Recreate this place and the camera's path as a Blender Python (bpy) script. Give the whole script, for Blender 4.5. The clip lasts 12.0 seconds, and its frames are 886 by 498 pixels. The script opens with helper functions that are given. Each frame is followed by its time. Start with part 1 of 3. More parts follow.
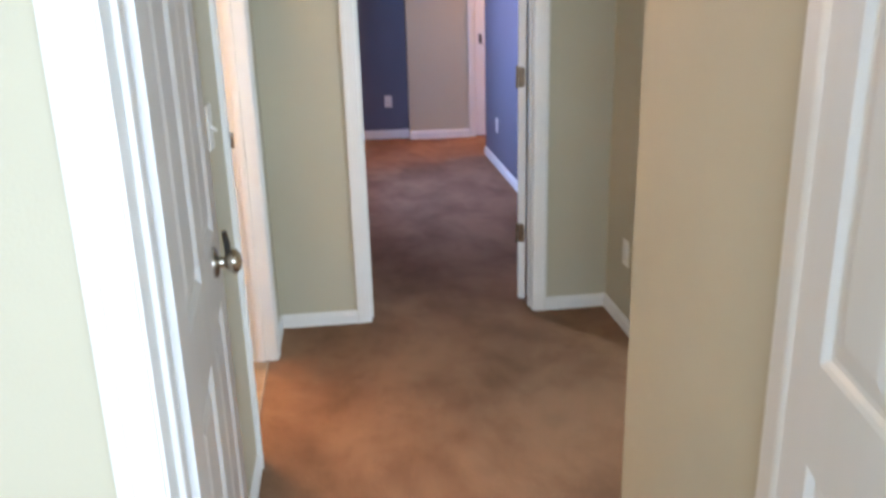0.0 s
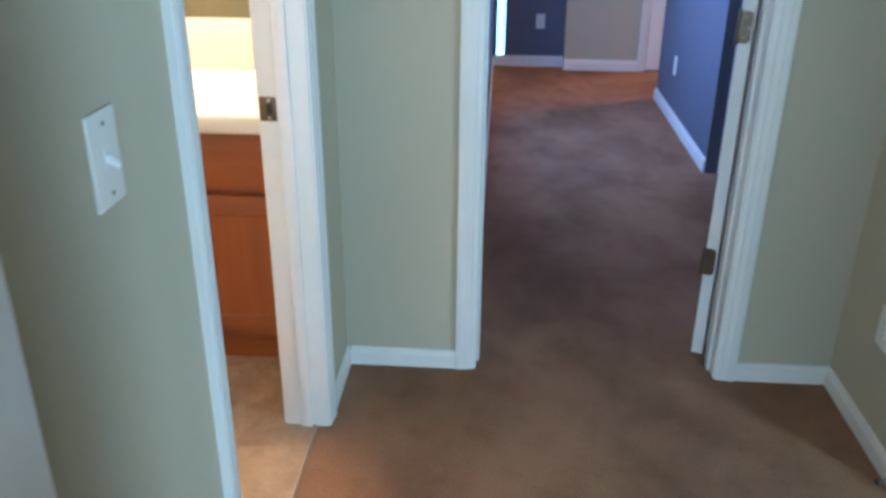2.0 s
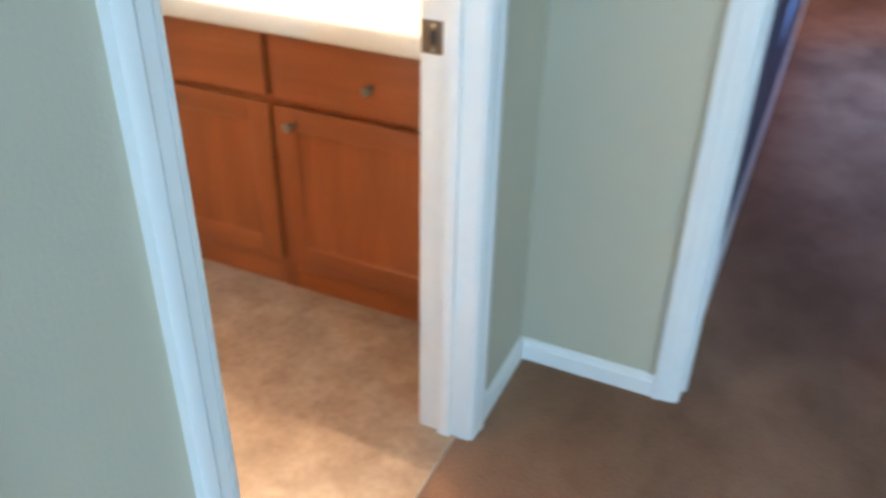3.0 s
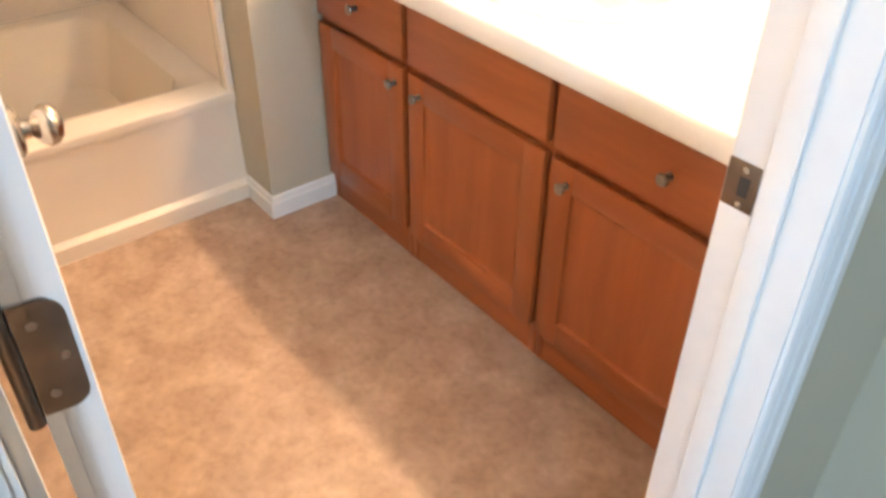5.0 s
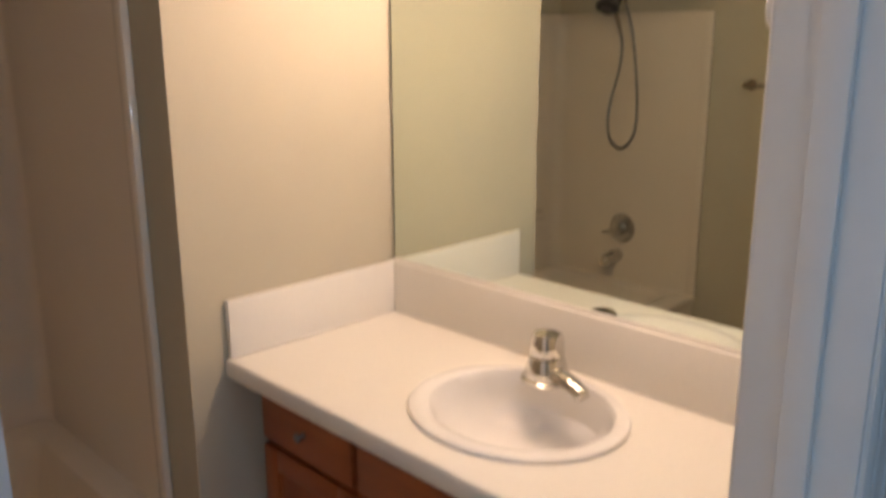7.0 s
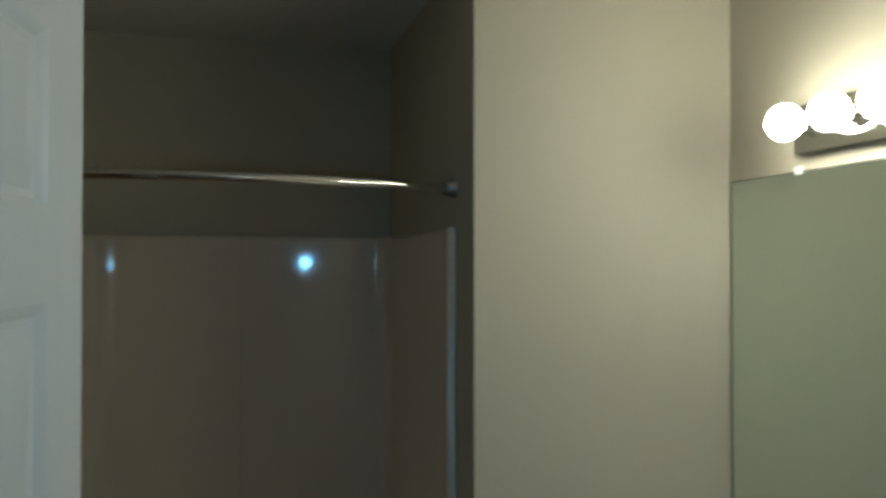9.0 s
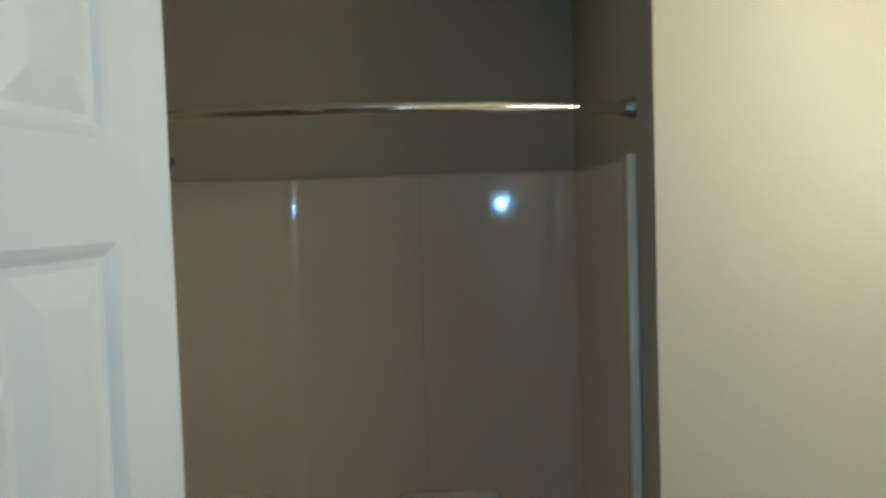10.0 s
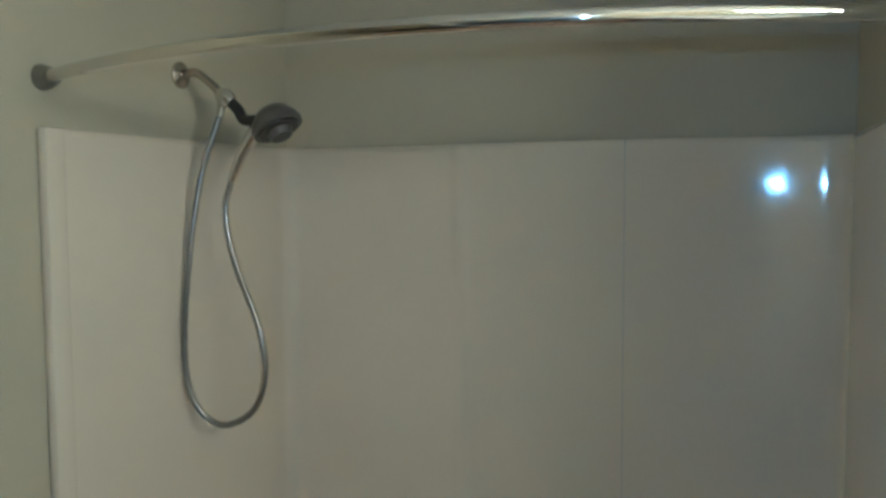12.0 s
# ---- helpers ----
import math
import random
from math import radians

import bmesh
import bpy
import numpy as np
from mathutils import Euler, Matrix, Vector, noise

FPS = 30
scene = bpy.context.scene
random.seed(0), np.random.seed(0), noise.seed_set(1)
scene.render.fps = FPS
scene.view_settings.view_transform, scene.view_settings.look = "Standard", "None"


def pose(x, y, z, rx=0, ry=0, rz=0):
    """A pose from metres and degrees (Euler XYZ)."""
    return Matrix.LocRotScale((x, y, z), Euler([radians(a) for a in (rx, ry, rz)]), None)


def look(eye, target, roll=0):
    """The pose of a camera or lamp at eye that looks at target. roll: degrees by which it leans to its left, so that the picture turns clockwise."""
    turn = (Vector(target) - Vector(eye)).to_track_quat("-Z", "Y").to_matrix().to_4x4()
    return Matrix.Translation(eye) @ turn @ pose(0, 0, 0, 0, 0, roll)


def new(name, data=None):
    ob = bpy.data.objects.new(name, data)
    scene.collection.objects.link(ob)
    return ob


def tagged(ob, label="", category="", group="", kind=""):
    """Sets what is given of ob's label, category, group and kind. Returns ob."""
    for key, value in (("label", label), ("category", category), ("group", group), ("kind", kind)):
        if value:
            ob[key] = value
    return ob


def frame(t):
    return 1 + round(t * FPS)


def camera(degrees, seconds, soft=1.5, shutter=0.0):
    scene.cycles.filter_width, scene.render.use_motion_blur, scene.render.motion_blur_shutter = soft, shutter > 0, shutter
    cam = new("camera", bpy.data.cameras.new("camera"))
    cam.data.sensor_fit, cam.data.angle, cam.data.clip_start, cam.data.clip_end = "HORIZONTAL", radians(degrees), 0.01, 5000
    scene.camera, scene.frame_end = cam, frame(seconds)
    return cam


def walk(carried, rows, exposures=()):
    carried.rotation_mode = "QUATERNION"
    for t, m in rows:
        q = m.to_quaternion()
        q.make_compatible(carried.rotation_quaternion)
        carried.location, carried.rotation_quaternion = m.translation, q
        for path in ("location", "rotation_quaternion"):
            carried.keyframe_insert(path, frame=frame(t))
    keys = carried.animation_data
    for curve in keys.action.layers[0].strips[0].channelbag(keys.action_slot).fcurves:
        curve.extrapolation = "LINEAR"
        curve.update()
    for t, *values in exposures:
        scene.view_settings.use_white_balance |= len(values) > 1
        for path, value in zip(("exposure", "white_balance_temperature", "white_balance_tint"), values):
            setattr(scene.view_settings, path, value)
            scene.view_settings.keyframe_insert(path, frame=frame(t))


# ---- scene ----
cam = camera(56.1, 12.0, soft=3.0, shutter=0.4)
PATH = [
    (0, (0.344, -3.539, 1.491), (0.559, -1.65, 0.87), -1.5),
    (0.5, (0.382, -3.347, 1.493), (0.501, -1.42, 0.971), -0.6),
    (1, (0.399, -3.05, 1.506), (0.487, -1.125, 0.972), -0.3),
    (1.5, (0.441, -2.673, 1.479), (0.431, -0.786, 0.816), -0.0),
    (2, (0.453, -2.273, 1.451), (0.334, -0.457, 0.622), 0.5),
    (2.5, (0.41, -1.924, 1.438), (0.199, -0.192, 0.46), 2.2),
    (3, (0.505, -1.627, 1.381), (-0.188, -0.081, 0.317), 1.2),
    (3.5, (0.460, -1.390, 1.374), (-0.508, -0.128, 0.161), 1.5),
    (5.3, (0.289, -1.086, 1.434), (-0.992, -0.102, 0.255), 0.2),
    (5.5, (0.277, -1.095, 1.445), (-1.020, -0.036, 0.352), 0.2),
    (6, (0.236, -1.101, 1.475), (-1.085, 0.096, 0.569), -0.4),
    (6.5, (0.217, -1.108, 1.559), (-1.117, 0.183, 0.813), -0.6),
    (7, (0.235, -1.125, 1.641), (-1.147, 0.236, 1.150), -0.2),
    (7.2, (0.253, -1.153, 1.673), (-1.129, 0.233, 1.274), 0.0),
    (8.8, (0.278, -0.808, 1.676), (-1.615, -0.163, 1.702), 0.6),
    (9, (0.282, -0.762, 1.679), (-1.657, -0.272, 1.707), -0.0),
    (9.5, (0.168, -0.710, 1.676), (-1.816, -0.456, 1.670), 0.3),
    (10, (0.115, -0.635, 1.658), (-1.882, -0.653, 1.555), -1.8),
    (10.5, (-0.012, -0.641, 1.639), (-2.005, -0.738, 1.495), -2.4),
    (11, (-0.265, -0.659, 1.654), (-2.254, -0.825, 1.532), -3.0),
    (11.5, (-0.425, -0.587, 1.620), (-2.360, -1.077, 1.502), -1.6),
    (12, (-0.534, -0.443, 1.640), (-2.407, -1.129, 1.500), -0.3),
]
EXPOSURES = [(0, 0.50, 9300, 36), (0.5, 0.27, 8900, 34), (1, 0.2, 7300, 22), (1.5, 0.25, 7050, 20), (2.5, 0.36, 6750, 16), (3, 0.55, 6900, 20), (3.5, 0.7, 7500, 28), (5.5, 0.70, 7100, 28), (6, -0.1, 6650, 22), (6.5, -1.2, 6600, 25), (7.0, -1.36, 6850, 30), (8.8, -2.68, 5050, -3), (9.5, -2.48, 4900, -6), (10, -1.78, 5050, -3), (10.5, -1.47, 5050, -4), (11, -0.86, 4750, -6), (11.5, -0.74, 4600, -7), (12, -0.86, 4550, -6)]
walk(cam, [(t, look(eye, target, roll)) for t, eye, target, roll in PATH], EXPOSURES)

# ---- world and large lights ----
world = bpy.data.worlds.new("world")
scene.world = world
world.use_nodes = True
sky = world.node_tree.nodes.new("ShaderNodeTexSky")
sky.sky_type, sky.sun_disc = "NISHITA", False
sky.sun_elevation, sky.sun_rotation = radians(35), radians(140)
world.node_tree.links.new(sky.outputs[0], world.node_tree.nodes["Background"].inputs[0])
world.node_tree.nodes["Background"].inputs[1].default_value = 0.08

DAY = (0.43, 0.755, 1.0)
WARM = (1.0, 0.79, 0.55)


def area_lamp(name, eye, target, w, h, watts, colour):
    data = bpy.data.lights.new(name, "AREA")
    data.shape, data.size, data.size_y, data.energy, data.color = "RECTANGLE", w, h, watts, colour
    ob = new(name, data)
    ob.matrix_basis = look(eye, target)
    return ob


# daylight in the openings of the windows; the corridor's is an added fill
area_lamp("near_room_daylight", (0.60, -6.38, 1.5), (0.55, 0, 1.2), 4.4, 1.3, 210, DAY)
area_lamp("bedroom_daylight", (0.41, 2.4, 1.3), (2.2, 2.3, 0.1), 1.4, 1.7, 25, (0.62, 0.56, 1.0))
area_lamp("corridor_fill", (2.87, -2.11, 1.35), (0.0, -1.2, 1.1), 0.30, 1.5, 38, DAY)

# ---- materials ----


def material(name, colour, rough=0.5, metal=0.0, noise_scale=8.0, vary=0.12, bump=0.0, bump_scale=200.0, spec=0.5, coat=0.0, second=None, second_scale=1.5, stretch=(1, 1, 1)):
    """A surface with large stains, fine grain and relief, in metres."""
    m = bpy.data.materials.new(name)
    m.use_nodes = True
    nodes, links = m.node_tree.nodes, m.node_tree.links
    b = nodes["Principled BSDF"]
    b.inputs["Roughness"].default_value, b.inputs["Metallic"].default_value = rough, metal
    b.inputs["Specular IOR Level"].default_value = spec
    b.inputs["Coat Weight"].default_value = coat
    b.inputs["Coat Roughness"].default_value = 0.08
    coord = nodes.new("ShaderNodeTexCoord")
    mapping = nodes.new("ShaderNodeMapping")
    mapping.inputs["Scale"].default_value = stretch
    links.new(coord.outputs["Object"], mapping.inputs[0])

    def tex(scale, detail=4.0):
        n = nodes.new("ShaderNodeTexNoise")
        n.inputs["Scale"].default_value, n.inputs["Detail"].default_value = scale, detail
        links.new(mapping.outputs[0], n.inputs["Vector"])
        return n

    fine, wide = tex(noise_scale), tex(second_scale, 3.0)
    dark = tuple(c * (1 - vary) for c in colour)
    light = tuple(min(1.0, c * (1 + vary)) for c in colour)
    ramp = nodes.new("ShaderNodeValToRGB")
    ramp.color_ramp.elements[0].position, ramp.color_ramp.elements[1].position = 0.32, 0.68
    ramp.color_ramp.elements[0].color, ramp.color_ramp.elements[1].color = (*dark, 1), (*light, 1)
    links.new(fine.outputs["Fac"], ramp.inputs[0])
    mix = nodes.new("ShaderNodeMix")
    mix.data_type = "RGBA"
    ramp2 = nodes.new("ShaderNodeValToRGB")
    ramp2.color_ramp.elements[0].position, ramp2.color_ramp.elements[1].position = 0.38, 0.66
    links.new(wide.outputs["Fac"], ramp2.inputs[0])
    links.new(ramp2.outputs[0], mix.inputs["Factor"])
    links.new(ramp.outputs[0], mix.inputs["A"])
    if second:
        ramp3 = nodes.new("ShaderNodeValToRGB")
        ramp3.color_ramp.elements[0].color = (*(c * (1 - vary) for c in second), 1)
        ramp3.color_ramp.elements[1].color = (*(min(1, c * (1 + vary)) for c in second), 1)
        links.new(fine.outputs["Fac"], ramp3.inputs[0])
        links.new(ramp3.outputs[0], mix.inputs["B"])
    else:
        links.new(ramp.outputs[0], mix.inputs["B"])
    links.new(mix.outputs["Result"], b.inputs["Base Color"])
    if bump:
        relief = tex(bump_scale, 3.0)
        bn = nodes.new("ShaderNodeBump")
        bn.inputs["Strength"].default_value, bn.inputs["Distance"].default_value = bump, 0.002
        links.new(relief.outputs["Fac"], bn.inputs["Height"])
        links.new(bn.outputs[0], b.inputs["Normal"])
    return m


def mottled(name, pale, deep, rough, spec, patch, edges, grain, vary, bump, bump_scale, stretch, warp):
    """A floor covering with irregular darker patches at two sizes, over a fine grain."""
    m = bpy.data.materials.new(name)
    m.use_nodes = True
    nodes, links = m.node_tree.nodes, m.node_tree.links
    b = nodes["Principled BSDF"]
    b.inputs["Roughness"].default_value, b.inputs["Specular IOR Level"].default_value = rough, spec
    coord = nodes.new("ShaderNodeTexCoord")
    mapping = nodes.new("ShaderNodeMapping")
    mapping.inputs["Scale"].default_value = stretch
    mapping.inputs["Rotation"].default_value = (0, 0, radians(24))
    links.new(coord.outputs["Object"], mapping.inputs[0])

    def shade(scale, detail, lo, hi, dark, light, distortion=0.0):
        n = nodes.new("ShaderNodeTexNoise")
        n.inputs["Scale"].default_value, n.inputs["Detail"].default_value = scale, detail
        n.inputs["Distortion"].default_value = distortion
        links.new(mapping.outputs[0], n.inputs["Vector"])
        r = nodes.new("ShaderNodeValToRGB")
        r.color_ramp.elements[0].position, r.color_ramp.elements[1].position = lo, hi
        r.color_ramp.elements[0].color, r.color_ramp.elements[1].color = (*dark, 1), (*light, 1)
        links.new(n.outputs["Fac"], r.inputs[0])
        return n, r

    def times(a, c):
        x = nodes.new("ShaderNodeMix")
        x.data_type, x.blend_type = "RGBA", "MULTIPLY"
        x.inputs["Factor"].default_value = 1.0
        links.new(a, x.inputs["A"])
        links.new(c, x.inputs["B"])
        return x.outputs["Result"]

    _, large = shade(patch, 6.0, edges[0], edges[1], deep, pale, warp)
    _, small = shade(patch * 4.3, 5.0, 0.36, 0.55, (0.89, 0.885, 0.875), (1, 1, 1), warp * 0.6)
    _, fine = shade(grain, 2.0, 0.3, 0.7, (1 - vary,) * 3, (1 + vary * 0.5,) * 3)
    links.new(times(times(large.outputs[0], small.outputs[0]), fine.outputs[0]), b.inputs["Base Color"])
    relief, _ = shade(bump_scale, 3.0, 0, 1, (0, 0, 0), (1, 1, 1))
    bn = nodes.new("ShaderNodeBump")
    bn.inputs["Strength"].default_value, bn.inputs["Distance"].default_value = bump, 0.002
    links.new(relief.outputs["Fac"], bn.inputs["Height"])
    links.new(bn.outputs[0], b.inputs["Normal"])
    return m


def glow(name, colour, strength):
    m = bpy.data.materials.new(name)
    m.use_nodes = True
    b = m.node_tree.nodes["Principled BSDF"]
    b.inputs["Base Color"].default_value = (0.9, 0.9, 0.9, 1)
    b.inputs["Emission Color"].default_value = (*colour, 1)
    b.inputs["Emission Strength"].default_value = strength
    return m


PAINT = material("beige_wall_paint", (0.505, 0.46, 0.352), 0.62, vary=0.03, noise_scale=3, bump=0.22, bump_scale=170, spec=0.3, second=(0.48, 0.435, 0.33))
# bedroom walls: the blue cast of the window light is put into the colour
BLUE_CAST = material("blue_daylight_wall_tone", (0.125, 0.138, 0.190), 0.62, vary=0.03, noise_scale=3, bump=0.22, bump_scale=170, spec=0.3)
CEIL = material("ceiling_paint", (0.64, 0.62, 0.56), 0.85, vary=0.03, bump=0.5, bump_scale=90, spec=0.1)
TRIM = material("white_trim_paint", (0.80, 0.80, 0.78), 0.38, vary=0.02, noise_scale=20, bump=0.05, bump_scale=60, second=(0.76, 0.76, 0.73))
DOOR = material("white_door_paint", (0.80, 0.80, 0.79), 0.42, vary=0.02, noise_scale=6, bump=0.12, bump_scale=50, stretch=(6, 6, 0.35), second=(0.77, 0.77, 0.75))
CARPET = mottled("brown_carpet", (0.385, 0.204, 0.128), (0.258, 0.134, 0.085), 0.95, 0.05, 2.3, (0.38, 0.62), 240, 0.30, 1.0, 420, (1.0, 0.72, 1), 0.35)
VINYL = mottled("tan_vinyl_floor", (0.500, 0.355, 0.250), (0.390, 0.262, 0.178), 0.25, 0.5, 9.0, (0.38, 0.66), 60, 0.07, 0.06, 90, (1, 1, 1), 0.5)
WOOD = material("stained_maple", (0.37, 0.098, 0.026), 0.36, vary=0.06, noise_scale=9, bump=0.03, bump_scale=70, stretch=(7, 7, 0.7), second=(0.305, 0.078, 0.020), second_scale=2.0, coat=0.25)
WOOD_H = material("stained_maple_across", (0.38, 0.103, 0.028), 0.36, vary=0.06, noise_scale=9, bump=0.03, bump_scale=70, stretch=(0.7, 7, 7), second=(0.30, 0.080, 0.022), second_scale=2.0, coat=0.25)
LAMINATE = material("off_white_laminate", (0.80, 0.765, 0.70), 0.42, vary=0.015, noise_scale=120, bump=0.03, bump_scale=300, second=(0.785, 0.75, 0.685))
CERAMIC = material("white_porcelain", (0.80, 0.78, 0.75), 0.26, vary=0.012, noise_scale=5.0, coat=0.12)
ACRYLIC = material("white_acrylic", (0.770, 0.680, 0.560), 0.065, vary=0.015, noise_scale=2.0, coat=0.4, second=(0.75, 0.66, 0.54))
CHROME = material("chrome", (0.72, 0.70, 0.66), 0.09, 1.0, vary=0.02)
NICKEL = material("satin_nickel", (0.50, 0.46, 0.41), 0.24, 1.0, vary=0.06)
HOSE = material("grey_steel_hose", (0.30, 0.29, 0.27), 0.30, 0.9, vary=0.1)
BRONZE = material("tarnished_brass", (0.20, 0.145, 0.105), 0.36, 0.9, vary=0.15, noise_scale=30)
DARK = material("black_plastic", (0.025, 0.023, 0.022), 0.35, vary=0.1)
GREY = material("grey_plastic", (0.085, 0.077, 0.072), 0.32, vary=0.1)
PLATE = material("white_plastic_plate", (0.80, 0.79, 0.75), 0.3, vary=0.02)
SEAM = material("grey_joint", (0.52, 0.50, 0.46), 0.5, vary=0.08)
SEAM_METAL = material("worn_edge_strip", (0.40, 0.32, 0.25), 0.45, 0.1, vary=0.08)
RUBBER = material("dark_rubber", (0.05, 0.045, 0.04), 0.7)
SILVER = material("mirror_silver", (0.80, 0.88, 0.80), 0.015, 1.0, vary=0.0)
MIRROR_EDGE = material("mirror_edge", (0.16, 0.17, 0.15), 0.25, 0.3)
BULB = glow("lit_bulb", WARM, 243.0)
BULB_FAR = glow("lit_bulb_far", (1.0, 0.60, 0.30), 480.0)
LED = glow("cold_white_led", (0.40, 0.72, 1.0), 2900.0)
SLIT = glow("bright_sidelight", (0.16, 0.62, 1.0), 3.5)
SKYPANE = glow("bright_window_pane", (0.08, 0.42, 1.0), 4.0)

# ---- mesh helpers ----


def box(bm, x0, y0, z0, x1, y1, z1, bevel=0.0):
    made = bmesh.ops.create_cube(bm, size=1.0, matrix=Matrix.Translation(((x0 + x1) / 2, (y0 + y1) / 2, (z0 + z1) / 2)) @ Matrix.Diagonal((x1 - x0, y1 - y0, z1 - z0, 1)))
    if bevel:
        edges = list({e for v in made["verts"] for e in v.link_edges})
        bmesh.ops.bevel(bm, geom=edges, offset=bevel, segments=2, affect="EDGES", profile=0.5)
    return bm


def one_box(*a, **k):
    return box(bmesh.new(), *a, **k)


def tube(bm, points, radius, sides=12, caps=True):
    """A round bar along points; radius may be a number or one for each point."""
    pts = [Vector(p) for p in points]
    radii = radius if isinstance(radius, (list, tuple)) else [radius] * len(pts)
    rings, side = [], None
    for i, p in enumerate(pts):
        d = (pts[min(i + 1, len(pts) - 1)] - pts[max(i - 1, 0)]).normalized()
        if side is None:
            side = d.orthogonal().normalized()
        side = (side - d * side.dot(d)).normalized()
        up = d.cross(side)
        rings.append([bm.verts.new(p + radii[i] * (math.cos(a) * side + math.sin(a) * up)) for a in (2 * math.pi * k / sides for k in range(sides))])
    for a, b in zip(rings, rings[1:]):
        for k in range(sides):
            bm.faces.new((a[k], a[(k + 1) % sides], b[(k + 1) % sides], b[k]))
    if caps:
        bm.faces.new(rings[0][::-1])
        bm.faces.new(rings[-1])
    return bm


def one_tube(*a, **k):
    return tube(bmesh.new(), *a, **k)


def ball(bm, centre, r, squash=(1, 1, 1), seg=20):
    bmesh.ops.create_uvsphere(bm, u_segments=seg, v_segments=seg // 2 + 2, radius=r, matrix=Matrix.Translation(centre) @ Matrix.Diagonal((*squash, 1)))
    return bm


def curve_points(points, n=8):
    """A smooth line through points."""
    p = [Vector(q) for q in points]
    p = [2 * p[0] - p[1]] + p + [2 * p[-1] - p[-2]]
    out = []
    for i in range(1, len(p) - 2):
        for k in range(n):
            t = k / n
            out.append(0.5 * (2 * p[i] + (p[i + 1] - p[i - 1]) * t + (2 * p[i - 1] - 5 * p[i] + 4 * p[i + 1] - p[i + 2]) * t * t + (3 * p[i] - p[i - 1] - 3 * p[i + 1] + p[i + 2]) * t ** 3))
    return out + [p[-2]]


def finish(name, bm, mat, smooth):
    bmesh.ops.recalc_face_normals(bm, faces=bm.faces)
    me = bpy.data.meshes.new(name)
    bm.to_mesh(me)
    bm.free()
    me.materials.append(mat)
    if smooth:
        me.shade_smooth()
        me.set_sharp_from_angle(angle=radians(40))
    return new(name, me)


def thing(name, base, label, category, group=""):
    ob = new(name)
    ob.empty_display_size = 0.05
    ob.matrix_basis = base if isinstance(base, Matrix) else Matrix.Translation(base)
    return tagged(ob, label, category, group)


def part(name, bm, mat, parent, label="", local=False, smooth=True):
    """One mesh under a thing or a part. local: the mesh is in the thing's own axes, not in the world's."""
    ob = finish(name, bm, mat, smooth)
    ob.parent = parent
    if parent.type == "EMPTY" and not local:
        ob.matrix_parent_inverse = parent.matrix_basis.inverted()
    return tagged(ob, label)


def structure(name, bm, mat, label, category, smooth=False):
    return tagged(finish(name, bm, mat, smooth), label, category, "", "structure")


# ---- setting: floors, walls, ceilings ----
H = 2.44
structure("floor", one_box(-3.2, -6.7, -0.12, 5.0, 6.2, 0.0), CARPET, "brown cut-pile carpet with worn paler tracks", "carpet")
structure("floor_bath", one_box(-2.73, -1.71, -0.02, -0.03, 0.477, 0.004), VINYL, "mottled tan sheet vinyl floor of the bathroom", "floor")
structure("floor_trim", one_box(-0.033, -1.093, 0.0, -0.027, -0.345, 0.006, bevel=0.002), SEAM_METAL, "narrow worn strip between vinyl and carpet", "floor trim")


def wall(name, boxes, label="beige painted drywall with light orange-peel texture", category="wall", paint=PAINT):
    bm = bmesh.new()
    for b in boxes:
        box(bm, *b)
    return structure(name, bm, paint, label, category)


T = 0.115
J = 0.0125  # room for a jamb
DH = 2.04   # height of the openings
BED0, BED1 = 0.412, 1.158      # opening into the bedroom
BTH0, BTH1 = -1.093, -0.345    # opening into the bathroom
NR0, NR1 = 0.080, 0.985        # opening of the near room
XR = 1.510                     # hall wall opposite the bathroom
YC = -0.505                     # corner of the side corridor
XN, YN = 1.007, -1.722          # corner of the near wall
YW = -2.42                     # hall face of the near room's wall
# hall wall shared with the bathroom
wall("wall_west", [(-T, BTH1 + J, 0, 0, 0.0, H), (-T, YW, 0, 0, BTH0 - J, H), (-T, BTH0 - J, DH, 0, BTH1 + J, H)])
# wall with the bedroom opening; its western piece also backs the vanity
wall("wall_north", [(-T, 0.0, 0, BED0 - J, T, H), (BED1 + J, 0.0, 0, XR + T, T, H), (BED0 - J, 0.0, DH, BED1 + J, T, H)])
wall("wall_east", [(XR, YC, 0, XR + T, 0.0, H), (XR + T, YC, 0, 4.4, YC + T, H)])
wall("wall_near_east", [(XN, YW, 0, XN + T, YN, H), (XN + T, YN - T, 0, 1.24, YN, H), (XN + T, -2.3, 0, 1.24, YN - T, H), (XN + T, -2.4, 0, 2.9, -2.3, H), (3.0, YN - T, 0, 4.4, YN, H)])
wall("wall_corridor_end", [(4.4, YN - T, 0, 4.5, YC + T, H)])
# added, unseen: holds the fill window clear of the bathroom's reflections
wall("added_alcove_wall", [(2.9, -1.94, 0, 3.0, YN, H), (2.9, -2.4, 0, 3.0, -2.28, H), (2.9, -2.28, 0, 3.0, -1.94, 0.55), (2.9, -2.28, 2.15, 3.0, -1.94, H)])
wall("wall_near_room", [(-2.2, YW - T, 0, NR0 - J, YW, H), (NR1 + J, YW - T, 0, 3.2, YW, H), (NR0 - J, YW - T, DH, NR1 + J, YW, H)])
wall("wall_near_room_west", [(-2.3, -6.5, 0, -2.2, YW, H)])
wall("wall_near_room_east", [(3.2, -6.5, 0, 3.3, YW, H)])
wall("wall_near_room_south", [(-2.3, -6.6, 0, -1.65, -6.5, H), (2.85, -6.6, 0, 3.3, -6.5, H), (-1.65, -6.6, 0, 2.85, -6.5, 0.8), (-1.65, -6.6, 2.15, 2.85, -6.5, H)])
